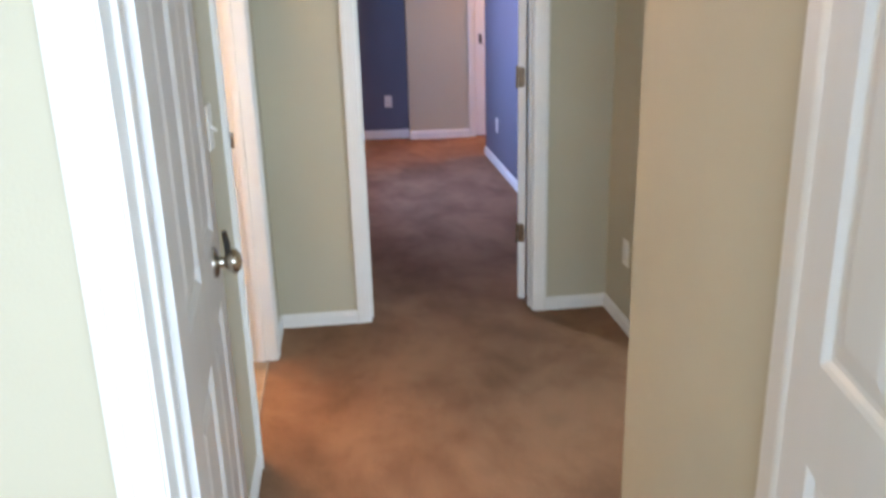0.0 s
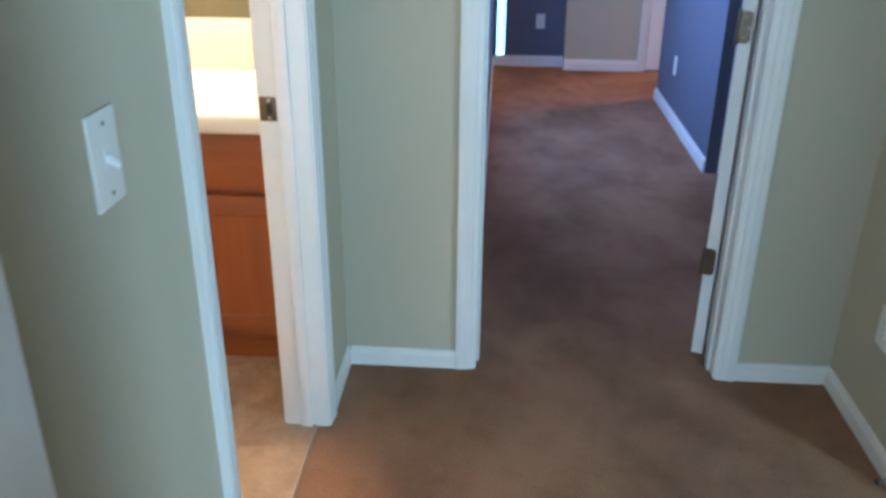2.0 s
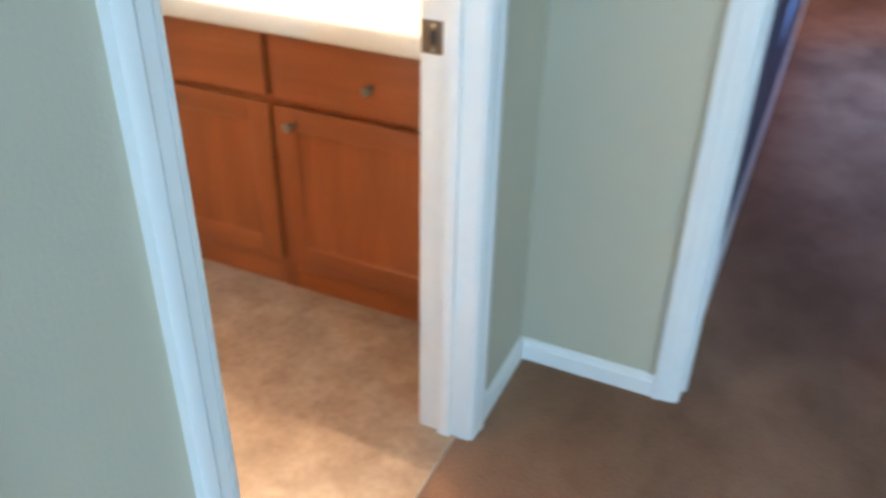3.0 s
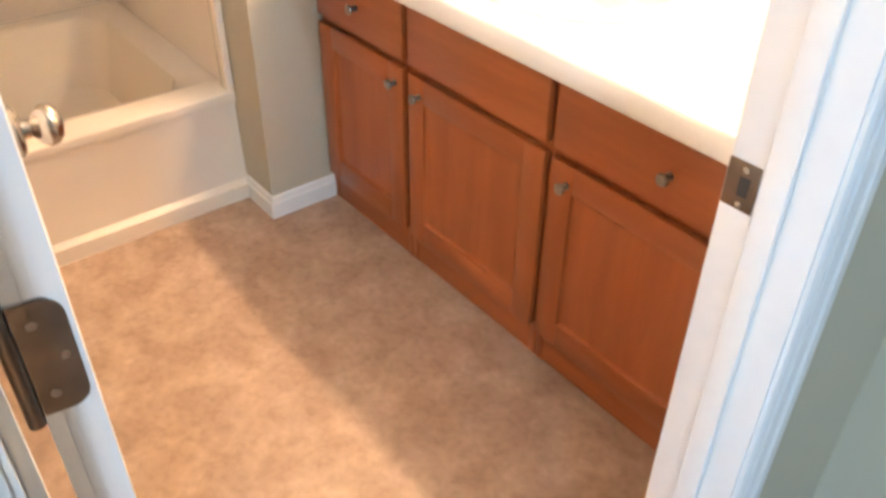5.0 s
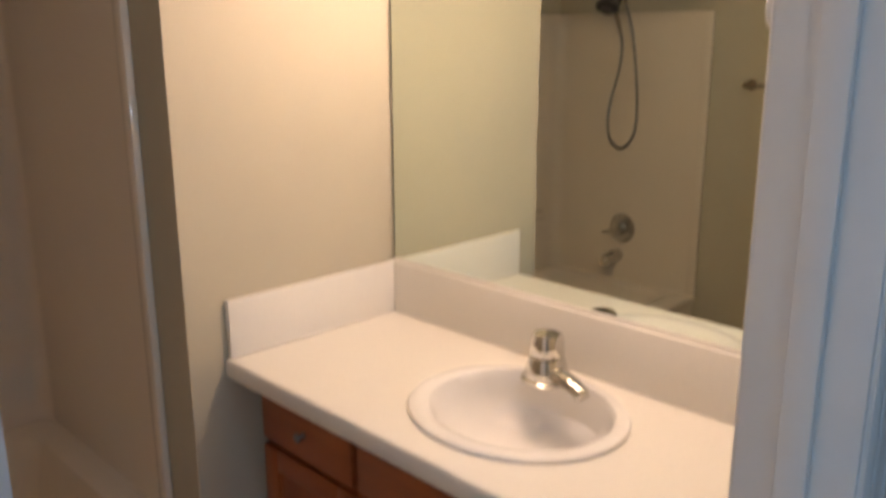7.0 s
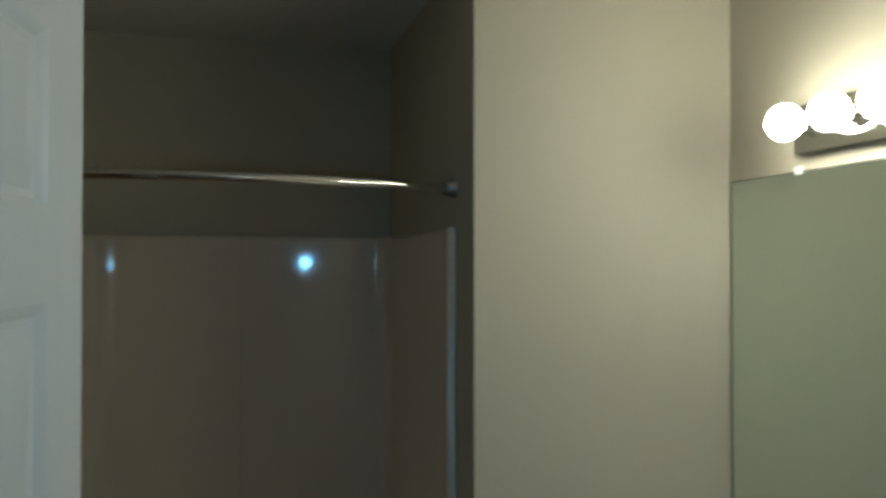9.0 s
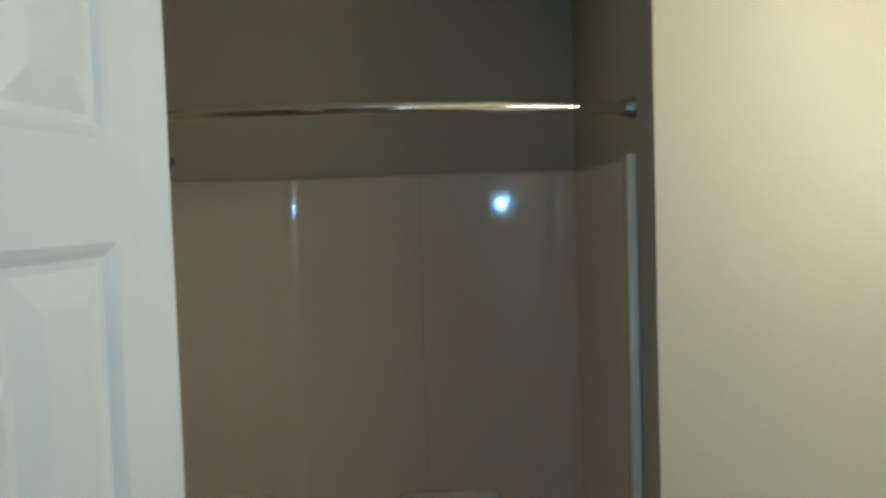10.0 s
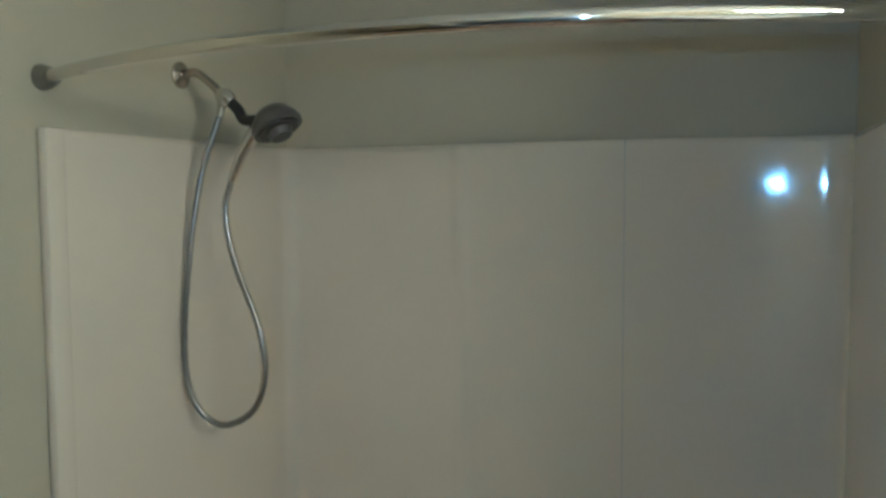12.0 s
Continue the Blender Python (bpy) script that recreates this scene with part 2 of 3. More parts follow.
# bathroom
XP, YP, YM, YS = -1.603, -0.210, 0.476, -1.710
wall("wall_bath_north", [(XP, YM, 0, -T, YM + T, H), (-T, T, 0, 0, YM + T, H)])
wall("wall_bath_pier", [(-2.805, YP, 0, XP, YM + T, H)])
wall("wall_bath_south", [(-2.805, YS - T, 0, -T, YS, H)])
wall("wall_bath_west", [(-2.805, YS, 0, -2.671, YP, H)])
# bedroom
BLUE = "bedroom drywall with the blue of its daylight put into the colour"
wall("wall_bed_west", [(0.28, T, 0, 0.395, 1.6, H), (0.28, 3.2, 0, 0.395, 4.8, H), (0.28, 1.6, 0, 0.395, 3.2, 0.4), (0.28, 1.6, 2.2, 0.395, 3.2, H)], BLUE, "wall", BLUE_CAST)
wall("wall_bed_north", [(0.395, 4.57, 0, 0.425, 4.8, H), (0.490, 4.57, 0, 0.965, 4.8, H), (0.425, 4.57, 0, 0.490, 4.8, 0.06), (0.425, 4.57, 2.2, 0.490, 4.8, H)], BLUE, "wall", BLUE_CAST)
wall("wall_bed_north_step", [(0.965, 4.46, 0, 1.61 - J, 4.8, H), (2.35 + J, 4.46, 0, 3.4, 4.8, H), (1.61 - J, 4.46, DH, 2.35 + J, 4.8, H), (1.61 - J, 4.60, 0, 2.35 + J, 4.8, DH)])
wall("wall_bed_east", [(1.56, 2.0, 0, 1.675, 3.6, H), (2.45, 2.0, 0, 3.4, 2.115, H), (1.675, 2.0, DH, 2.45, 2.115, H)], BLUE, "wall", BLUE_CAST)
wall("wall_bed_outer", [(3.4, T, 0, 3.5, 4.8, H), (XR + T, T, 0, 3.4, T + 0.05, H)])


structure("ceiling", one_box(-3.2, -6.7, H, 5.0, 6.2, H + 0.1), CEIL, "off-white textured ceiling", "ceiling")


# ---- setting: trim ----
def baseboard(name, x0, y0, x1, y1, side, h=0.062, t=0.012):
    """A board along a wall face, standing out to side (+1: left of the way from the first end to the second)."""
    d = Vector((x1 - x0, y1 - y0, 0))
    n = Vector((-d.y, d.x, 0)).normalized() * side
    prof = [(0, 0), (t, 0), (t, h * 0.70), (t * 0.72, h * 0.78), (t * 0.62, h * 0.93), (t * 0.25, h), (0, h)]
    bm = bmesh.new()
    rings = []
    for e in (Vector((x0, y0, 0)), Vector((x1, y1, 0))):
        rings.append([bm.verts.new(e + n * a + Vector((0, 0, b))) for a, b in prof])
    k = len(prof)
    for i in range(k):
        bm.faces.new((rings[0][i], rings[0][(i + 1) % k], rings[1][(i + 1) % k], rings[1][i]))
    bm.faces.new(rings[0])
    bm.faces.new(rings[1][::-1])
    return structure(name, bm, TRIM, "low white moulded baseboard", "baseboard")


CW = 0.060  # casing width
baseboard("baseboard_west_1", 0, BTH1 + CW, 0, 0.0, -1)
baseboard("baseboard_west_2", 0, YW, 0, BTH0 - CW, -1)
baseboard("baseboard_north_1", 0.012, 0.0, BED0 - CW, 0.0, -1)
baseboard("baseboard_north_2", BED1 + CW, 0.0, XR, 0.0, -1)
baseboard("baseboard_east_1", XR, YC - 0.012, XR, -0.012, 1)
baseboard("baseboard_east_2", XR, YC, 4.4, YC, -1)
baseboard("baseboard_near_east_1", XN, YW, XN, YN + 0.012, 1)
baseboard("baseboard_near_east_2", XN, YN, 1.24, YN, 1)
baseboard("baseboard_near_room_1", -2.2, YW - T, NR0 - CW, YW - T, -1)
baseboard("baseboard_near_room_2", NR1 + CW, YW - T, 3.2, YW - T, -1)
baseboard("baseboard_bath_pier_1", XP, YP, XP, 0.0, -1, 0.075)
baseboard("baseboard_bath_pier_2", -1.755, YP, XP + 0.012, YP, -1, 0.075)
baseboard("baseboard_bath_south", -1.745, YS, -T, YS, 1)
baseboard("baseboard_bed_west", 0.395, T, 0.395, 4.57, -1, 0.075)
baseboard("baseboard_bed_north_1", 0.407, 4.57, 0.965, 4.57, -1, 0.085)
baseboard("baseboard_bed_north_2", 0.965, 4.46, 1.545, 4.46, -1, 0.085)
baseboard("baseboard_bed_east", 1.56, 2.0, 1.56, 3.6, 1, 0.075)


def casing_profile(bm, a, b, out, wide, width=CW):
    """Door casing between two points: out is the way it stands off the wall, wide the way from the opening outwards."""
    a, b, out, wide = Vector(a), Vector(b), Vector(out), Vector(wide)
    prof = [(0.0, 0.0), (0.0, 0.008), (0.006, 0.0115), (0.012, 0.0118), (0.0126, 0.0092), (0.0160, 0.0092), (0.0166, 0.0128), (0.034, 0.0140), (0.0346, 0.0112), (0.0386, 0.0112), (0.0392, 0.0160), (width - 0.006, 0.017), (width, 0.014), (width, 0.0)]
    rings = []
    for e in (a, b):
        rings.append([bm.verts.new(e + wide * p + out * q) for p, q in prof])
    k = len(prof)
    for i in range(k):
        bm.faces.new((rings[0][i], rings[0][(i + 1) % k], rings[1][(i + 1) % k], rings[1][i]))
    bm.faces.new(rings[0])
    bm.faces.new(rings[1][::-1])
    return bm


def door_frame(name, axis, c0, c1, w0, w1, stop, label, faces=(0, 1)):
    """The lining of an opening from c0 to c1 along axis, through a wall from w0 to w1 across it; stop: where the stop bead stands across it."""
    root = tagged(new(name), label, "door frame", "", "structure")
    swap = (lambda u, v, z: (u, v, z)) if axis == "x" else (lambda u, v, z: (v, u, z))

    def bx(u0, v0, z0, u1, v1, z1, bevel=0.0):
        p, q = swap(u0, v0, z0), swap(u1, v1, z1)
        return one_box(min(p[0], q[0]), min(p[1], q[1]), z0, max(p[0], q[0]), max(p[1], q[1]), z1, bevel=bevel)

    j, e = 0.012, 0.003
    jambs = [part("jamb", bx(c0 - j, w0 - e, 0, c0, w1 + e, DH, 0.0015), TRIM, root),
             part("jamb", bx(c1, w0 - e, 0, c1 + j, w1 + e, DH, 0.0015), TRIM, root),
             part("head_jamb", bx(c0, w0 - e, DH - j, c1, w1 + e, DH, 0.0015), TRIM, root)]
    part("stop_bead", bx(c0, stop, 0, c0 + 0.010, stop + 0.032, DH - j, 0.003), TRIM, jambs[0])
    part("stop_bead", bx(c1 - 0.010, stop, 0, c1, stop + 0.032, DH - j, 0.003), TRIM, jambs[1])
    part("stop_bead", bx(c0 + 0.010, stop, DH - j - 0.010, c1 - 0.010, stop + 0.032, DH - j, 0.003), TRIM, jambs[2])
    for f in faces:
        w, out = (w0, swap(0, -1, 0)) if f == 0 else (w1, swap(0, 1, 0))
        r = 0.005
        part("casing", casing_profile(bmesh.new(), swap(c0 - r, w, 0), swap(c0 - r, w, DH + r), out, swap(-1, 0, 0)), TRIM, root)
        part("casing", casing_profile(bmesh.new(), swap(c1 + r, w, 0), swap(c1 + r, w, DH + r), out, swap(1, 0, 0)), TRIM, root)
        part("head_casing", casing_profile(bmesh.new(), swap(c0 - r - CW, w, DH + r), swap(c1 + r + CW, w, DH + r), out, (0, 0, 1)), TRIM, root)
    return root, jambs


bath_frame, bath_jambs = door_frame("door_frame_1", "y", BTH0, BTH1, -T, 0.0, -0.072, "white painted bathroom door frame with moulded casing")
bed_frame, bed_jambs = door_frame("door_frame_2", "x", BED0, BED1, 0.0, T, 0.040, "white painted bedroom door frame with moulded casing")
near_frame, near_jambs = door_frame("door_frame_3", "x", NR0, NR1, YW - T, YW, YW - 0.075, "white painted door frame of the near room")
closet_frame, closet_jambs = door_frame("door_frame_5", "x", 1.69, 2.44, 2.0, T + 2.0, 2.07, "white closet door frame in the bedroom", faces=(0,))
far_frame, far_jambs = door_frame("door_frame_4", "x", 1.61, 2.35, 4.46, 4.575, 4.54, "white door frame at the bedroom's far end", faces=(0,))


def strike_plate(jamb, x0, x1, y, z, face):
    """A latch plate let into a jamb that lies along x, with its dark hole."""
    s = 0.002 * face
    plate = part("strike_plate", one_box(x0, min(y, y + s), z - 0.030, x1, max(y, y + s), z + 0.030, bevel=0.0008), BRONZE, jamb, "tarnished brass strike plate")
    part("latch_hole", one_box(x0 + 0.018, min(y + s, y + 1.6 * s), z - 0.012, x1 - 0.010, max(y + s, y + 1.6 * s), z + 0.012), DARK, plate)
    for dz in (-0.022, 0.022):
        part("screw", one_tube([(x0 + 0.024, y + s, z + dz), (x0 + 0.024, y + 2 * s, z + dz)], 0.004, 10), NICKEL, plate)


strike_plate(bath_jambs[1], -0.119, -0.078, BTH1, 0.925, -1)


# ---- doors ----
def hinge_leaf(z, t):
    """A plate on the hinge edge with two rounded corners on its far side."""
    r, y0, y1, h = 0.014, 0.0035, t - 0.001, 0.0445
    out = [(y1, -h), (y1, h)]
    for k in range(7):
        a = radians(90 + 15 * k)
        out.append((y0 + r + r * math.cos(a), h - r + r * math.sin(a)))
    for k in range(7):
        a = radians(180 + 15 * k)
        out.append((y0 + r + r * math.cos(a), -h + r + r * math.sin(a)))
    bm = bmesh.new()
    a = [bm.verts.new((-0.0020, y, z + q)) for y, q in out]
    b = [bm.verts.new((0.0005, y, z + q)) for y, q in out]
    n = len(out)
    for k in range(n):
        bm.faces.new((a[k], a[(k + 1) % n], b[(k + 1) % n], b[k]))
    bm.faces.new(a)
    bm.faces.new(b[::-1])
    return bm


def panel_door(name, base, w, h, label, backset=0.065, knob_z=0.92, knob_both=True, knob_back=True, hinges=(0.33, 1.05, 1.80), t=0.035, hinge_side=1):
    """A six-panel moulded door, hinge edge on its own z axis, leaf along +x, thickness along +y."""
    d = thing(name, base, label, "door")
    st, mid = 0.112, 0.10
    cols = [(st, (w - mid) / 2), ((w + mid) / 2, w - st)]
    rows = [(0.235, 0.815), (0.970, 1.622), (1.718, h - 0.105)]
    g = 0.010
    core = one_box(0.002, g, 0, w - 0.002, t - g, h)
    bm = core
    xs = [(0, cols[0][0]), (cols[0][1], cols[1][0]), (cols[1][1], w)]
    for a, b in xs:
        box(bm, a, 0, 0, b, g + 0.001, h)
        box(bm, a, t - g - 0.001, 0, b, t, h)
    zs = [(0, rows[0][0]), (rows[0][1], rows[1][0]), (rows[1][1], rows[2][0]), (rows[2][1], h)]
    for a, b in zs:
        for x0, x1 in cols:
            box(bm, x0, 0, a, x1, g + 0.001, b)
            box(bm, x0, t - g - 0.001, a, x1, t, b)
    leaf = part("leaf", bm, DOOR, d, local=True, smooth=False)
    leaf.parent = d
    for x0, x1 in cols:
        for z0, z1 in rows:
            for y_face, s in ((0.0, 1), (t, -1)):
                bm = bmesh.new()
                loops = []
                for inset, depth in ((0.0, 0.0), (0.007, 0.0035), (0.014, 0.0085), (0.022, 0.0095), (0.052, 0.0022), (0.056, 0.0018)):
                    y = y_face + s * depth
                    loops.append([bm.verts.new(p) for p in ((x0 + inset, y, z0 + inset), (x1 - inset, y, z0 + inset), (x1 - inset, y, z1 - inset), (x0 + inset, y, z1 - inset))])
                for a, b in zip(loops, loops[1:]):
                    for k in range(4):
                        bm.faces.new((a[k], a[(k + 1) % 4], b[(k + 1) % 4], b[k]))
                bm.faces.new(loops[-1])
                p = part("panel", bm, DOOR, leaf, smooth=False)
    kx = w - backset
    for y, s in ((0.0, -1), (t, 1)) if knob_both and knob_back else ((0.0, -1),):
        knob = part("door_knob", one_tube([(kx, y + s * a, knob_z) for a in (0.0, 0.004, 0.009, 0.011)], [0.033, 0.033, 0.027, 0.012], 28), NICKEL, d, "round satin nickel knob on a rose", local=True)
        bm = one_tube([(kx, y + s * a, knob_z) for a in (0.008, 0.012, 0.020, 0.024, 0.030, 0.038, 0.048, 0.055, 0.058)], [0.013, 0.012, 0.011, 0.016, 0.023, 0.027, 0.025, 0.017, 0.004], 28)
        part("knob_ball", bm, NICKEL, knob)
    part("latch_plate", one_box(w - 0.001, t / 2 - 0.0125, knob_z - 0.028, w + 0.0015, t / 2 + 0.0125, knob_z + 0.028), BRONZE, d, local=True)
    for z in hinges:
        hinge = part("hinge", hinge_leaf(z, t), BRONZE, d, "tarnished brass hinge", local=True)
        yp = -0.005 if hinge_side < 0 else t + 0.005
        part("hinge_pin", one_tube([(-0.003, yp, z - 0.048), (-0.003, yp, z + 0.048)], 0.0055, 12), BRONZE, hinge)
        for dz in (-0.028, 0.0, 0.028):
            part("screw", one_tube([(-0.0018, t * 0.5 + 0.006 * (1 if dz else -1), z + dz), (-0.0028, t * 0.5 + 0.006 * (1 if dz else -1), z + dz)], 0.0035, 8), NICKEL, hinge)
    return d


def door_pose(hx, hy, fx, fy, z=0.012):
    """Hinge corner and the way to the free edge."""
    return pose(hx, hy, z, 0, 0, math.degrees(math.atan2(fy - hy, fx - hx)))


near_door = panel_door("panel_door", door_pose(0.098, -2.445, 0.040, -1.665), 0.780, 2.02, "white six-panel door standing open against the hall wall", backset=0.180, knob_back=False, knob_z=0.924, hinges=())
second_door = panel_door("panel_door", door_pose(0.978, -2.48, 0.850, -3.20), 0.735, 2.02, "white six-panel door standing open in the near room", knob_z=0.915)
bed_door = panel_door("panel_door", pose(1.150, 0.122, 0.012, 0, 0, 68), 0.70, 2.02, "white six-panel bedroom door opened flat beside the opening", knob_z=0.915)
bath_door = panel_door("panel_door", door_pose(-0.128, -1.031, -0.790, -0.936), 0.665, 2.02, "white six-panel bathroom door standing half open inward", knob_z=0.905, hinges=(0.33, 1.043, 1.80))
closet_door = panel_door("panel_door", pose(1.70, 2.03, 0.012), 0.73, 2.02, "white six-panel closet door closed in the bedroom", knob_z=0.915, knob_both=False, hinges=(0.33, 1.05, 1.80))
far_door = panel_door("panel_door", pose(1.618, 4.475, 0.012), 0.72, 2.02, "white six-panel door closed at the bedroom's far end", knob_z=0.915, knob_both=False, hinges=())
part("latch_guard", one_box(0.03, -0.004, 0.87, 0.06, -0.0005, 0.96, bevel=0.001), DARK, far_door, "dark latch plate", local=True)
# small dark bar above the knob of the near door
part("dark_bar", one_tube([(0.780 - 0.187, -0.030, 0.934), (0.780 - 0.189, -0.031, 0.964), (0.780 - 0.195, -0.028, 0.994)], [0.006, 0.0075, 0.006], 10), DARK, near_door, "small black bar over the knob", local=True)

# ---- wall plates ----


def wall_plate(name, m, label, kind):
    """A plate in the xz plane, facing -y of its own axes."""
    p = thing(name, m, label, "switch" if kind == "switch" else "outlet")
    plate = part("plate", one_box(-0.035, -0.006, -0.057, 0.035, 0.0, 0.057, bevel=0.0025), PLATE, p, local=True)
    if kind == "switch":
        part("toggle", one_tube([(0, -0.005, 0.0), (0, -0.012, -0.004), (0, -0.020, -0.010)], [0.006, 0.0055, 0.004], 10), PLATE, p, local=True)
        part("toggle_slot", one_box(-0.006, -0.0072, -0.013, 0.006, -0.0058, 0.013), PLATE, p, local=True)
    else:
        for dz in (-0.02, 0.02):
            r = part("receptacle", one_tube([(0, -0.0055, dz), (0, -0.0085, dz)], [0.017, 0.016], 20), PLATE, p, local=True)
            for dx in (-0.006, 0.006):
                part("slot", one_box(dx - 0.0012, -0.0090, dz - 0.004, dx + 0.0012, -0.0083, dz + 0.005), DARK, r)
    for dz in (-0.042, 0.042) if kind == "switch" else (0.0,):
        part("screw", one_tube([(0, -0.0058, dz), (0, -0.0072, dz)], 0.003, 8), NICKEL, plate)
    return p


wall_plate("light_switch", pose(0.0, -1.385, 1.145, 0, 0, 90), "white toggle light switch plate on the hall wall", "switch")
wall_plate("wall_outlet", pose(XR, -0.262, 0.345, 0, 0, -90), "white outlet plate low on the hall wall", "outlet")
wall_plate("wall_outlet", pose(1.56, 3.05, 0.345, 0, 0, -90), "white outlet plate low on the bedroom wall", "outlet")
wall_plate("wall_outlet", pose(0.77, 4.57, 0.36, 0, 0, 0), "white outlet plate low on the far bedroom wall", "outlet")

# baseboard door stop at the corridor corner
stop = thing("door_stop", (XR - 0.012, YC + 0.01, 0.03), "small bronze door stop on the baseboard corner", "door stop")
part("stem", one_tube([(XR - 0.012, YC + 0.012, 0.028), (XR - 0.040, YC + 0.006, 0.028)], 0.006, 10), BRONZE, stop)
part("tip", one_tube([(XR - 0.040, YC + 0.006, 0.028), (XR - 0.050, YC + 0.004, 0.028)], [0.009, 0.008], 12), RUBBER, stop)

# ---- windows ----


def window(name, axis, c0, c1, z0, z1, at, label):
    w = tagged(new(name), label, "window", "", "structure")

    def bx(u0, u1, a, b, d0, d1):
        return one_box(u0, d0, a, u1, d1, b, bevel=0.002) if axis == "x" else one_box(d0, u0, a, d1, u1, b, bevel=0.002)

    f = part("window_frame", bx(c0, c1, z0, z0 + 0.04, at - 0.03, at + 0.03), TRIM, w)
    part("window_frame", bx(c0, c1, z1 - 0.04, z1, at - 0.03, at + 0.03), TRIM, w)
    part("window_frame", bx(c0, c0 + 0.04, z0 + 0.04, z1 - 0.04, at - 0.03, at + 0.03), TRIM, w)
    part("window_frame", bx(c1 - 0.04, c1, z0 + 0.04, z1 - 0.04, at - 0.03, at + 0.03), TRIM, w)
    part("pane", bx(c0 + 0.04, c1 - 0.04, z0 + 0.04, z1 - 0.04, at - 0.003, at + 0.003), SKYPANE, w, "bright daylit glass")
    return w


window("window_1", "x", -1.65, 2.85, 0.8, 2.15, -6.55, "bright window of the near room")
window("window_2", "y", 1.6, 3.2, 0.4, 2.2, 0.33, "wide bedroom window")
slit = tagged(new("window_4"), "narrow bright sidelight in the far bedroom wall", "window", "", "structure")
part("pane", one_box(0.425, 4.60, 0.06, 0.490, 4.606, 2.2), SLIT, slit, "bright daylit glass")
# added window for the corridor's fill light, out of view
window("added_window", "y", -2.28, -1.94, 0.55, 2.15, 2.95, "added unseen window that lights the hall's west wall")

# ---- bathroom: vanity ----
ZC = 0.838
FY = 0.000     # face frame
VX = [XP + 0.005, -1.192, -0.700, -T - 0.004]


def slab_front(bm, x0, x1, z0, z1, y, t=0.019):
    return box(bm, x0, y - t, z0, x1, y, z1, bevel=0.004)


def cabinet_door(parent, x0, x1, z0, z1, knob_x):
    y, t = FY - 0.001, 0.019
    s = 0.062
    bm = bmesh.new()
    loops = []
    for inset, dep in ((0.0, 0.003), (0.006, 0.009), (0.012, 0.010), (0.020, 0.010)):
        yy = y - t + dep
        loops.append([bm.verts.new(p) for p in ((x0 + s + inset - 0.002, yy, z0 + s + inset - 0.002), (x1 - s - inset + 0.002, yy, z0 + s + inset - 0.002), (x1 - s - inset + 0.002, yy, z1 - s - inset + 0.002), (x0 + s + inset - 0.002, yy, z1 - s - inset + 0.002))])
    for a, b in zip(loops, loops[1:]):
        for k in range(4):
            bm.faces.new((a[k], a[(k + 1) % 4], b[(k + 1) % 4], b[k]))
    bm.faces.new(loops[-1])
    door = part("cabinet_door", bm, WOOD, parent, smooth=False)
    for a, b in ((x0, x0 + s), (x1 - s, x1)):
        part("door_stile", one_box(a, y - t, z0, b, y, z1, bevel=0.003), WOOD, door)
    for a, b in ((z0, z0 + s), (z1 - s, z1)):
        part("door_rail", one_box(x0 + s - 0.001, y - t + 0.0004, a, x1 - s + 0.001, y - 0.001, b, bevel=0.003), WOOD_H, door)
    cabinet_knob(door, knob_x, y - t, z1 - 0.046)
    return door


def cabinet_knob(parent, x, y, z):
    bm = one_tube([(x, y - a, z) for a in (0.0, 0.003, 0.004, 0.013, 0.016, 0.021, 0.025, 0.0265)], [0.008, 0.008, 0.005, 0.0045, 0.010, 0.0130, 0.011, 0.003], 20)
    return part("knob", bm, HOSE, parent, "small round satin nickel knob")


def vanity_unit(x0, x1, drawer_knob, knob_side, label):
    u = thing("vanity_cabinet", ((x0 + x1) / 2, 0.3, 0.004), label, "cabinet", "vanity cabinets")
    bm = bmesh.new()
    box(bm, x0 + 0.0015, FY + 0.02, 0.095, x1 - 0.0015, YM - 0.005, 0.64)
    part("carcass", bm, WOOD, u, smooth=False)
    for a, b in ((x0 + 0.001, x0 + 0.022), (x1 - 0.022, x1 - 0.001)):
        part("face_stile", one_box(a, FY, 0.004, b, FY + 0.02, 0.793, bevel=0.001), WOOD, u)
        part("side_panel", one_box(a, FY + 0.0205, 0.641, min(b, a + 0.016), YM - 0.006, 0.692), WOOD, u, smooth=False)
    for z0, z1 in ((0.765, 0.793), (0.555, 0.605), (0.068, 0.118)):
        part("face_rail", one_box(x0 + 0.022, FY + 0.0005, z0, x1 - 0.022, FY + 0.02, z1, bevel=0.001), WOOD_H, u)
    part("toe_board", one_box(x0 + 0.022, FY + 0.003, 0.004, x1 - 0.022, FY + 0.020, 0.067), WOOD_H, u)
    front = part("drawer_front", slab_front(bmesh.new(), x0 + 0.011, x1 - 0.011, 0.590, 0.782, FY - 0.001), WOOD_H, u)
    if drawer_knob:
        cabinet_knob(front, (x0 + x1) / 2, FY - 0.020, 0.662)
    cabinet_door(u, x0 + 0.011, x1 - 0.011, 0.100, 0.570, x1 - 0.042 if knob_side > 0 else x0 + 0.058)
    return u


vanity_unit(VX[0], VX[1], True, 1, "narrow orange-brown maple vanity cabinet beside the pier wall")
vanity_unit(VX[1], VX[2], False, -1, "orange-brown maple sink cabinet with a false drawer front")
vanity_unit(VX[2], VX[3], True, -1, "orange-brown maple vanity cabinet beside the doorway")

# counter with an oval cut-out
CX, CY, RA, RB = -0.866, 0.186, 0.240, 0.210
top = thing("countertop", (-0.87, 0.27, 0.79), "off-white laminate countertop with low splashbacks over the vanity", "countertop")
x0, x1, y0, y1 = XP + 0.003, -T - 0.003, -0.099, YM - 0.003
bm = bmesh.new()
N = 64
ang = [2 * math.pi * k / N for k in range(N)]


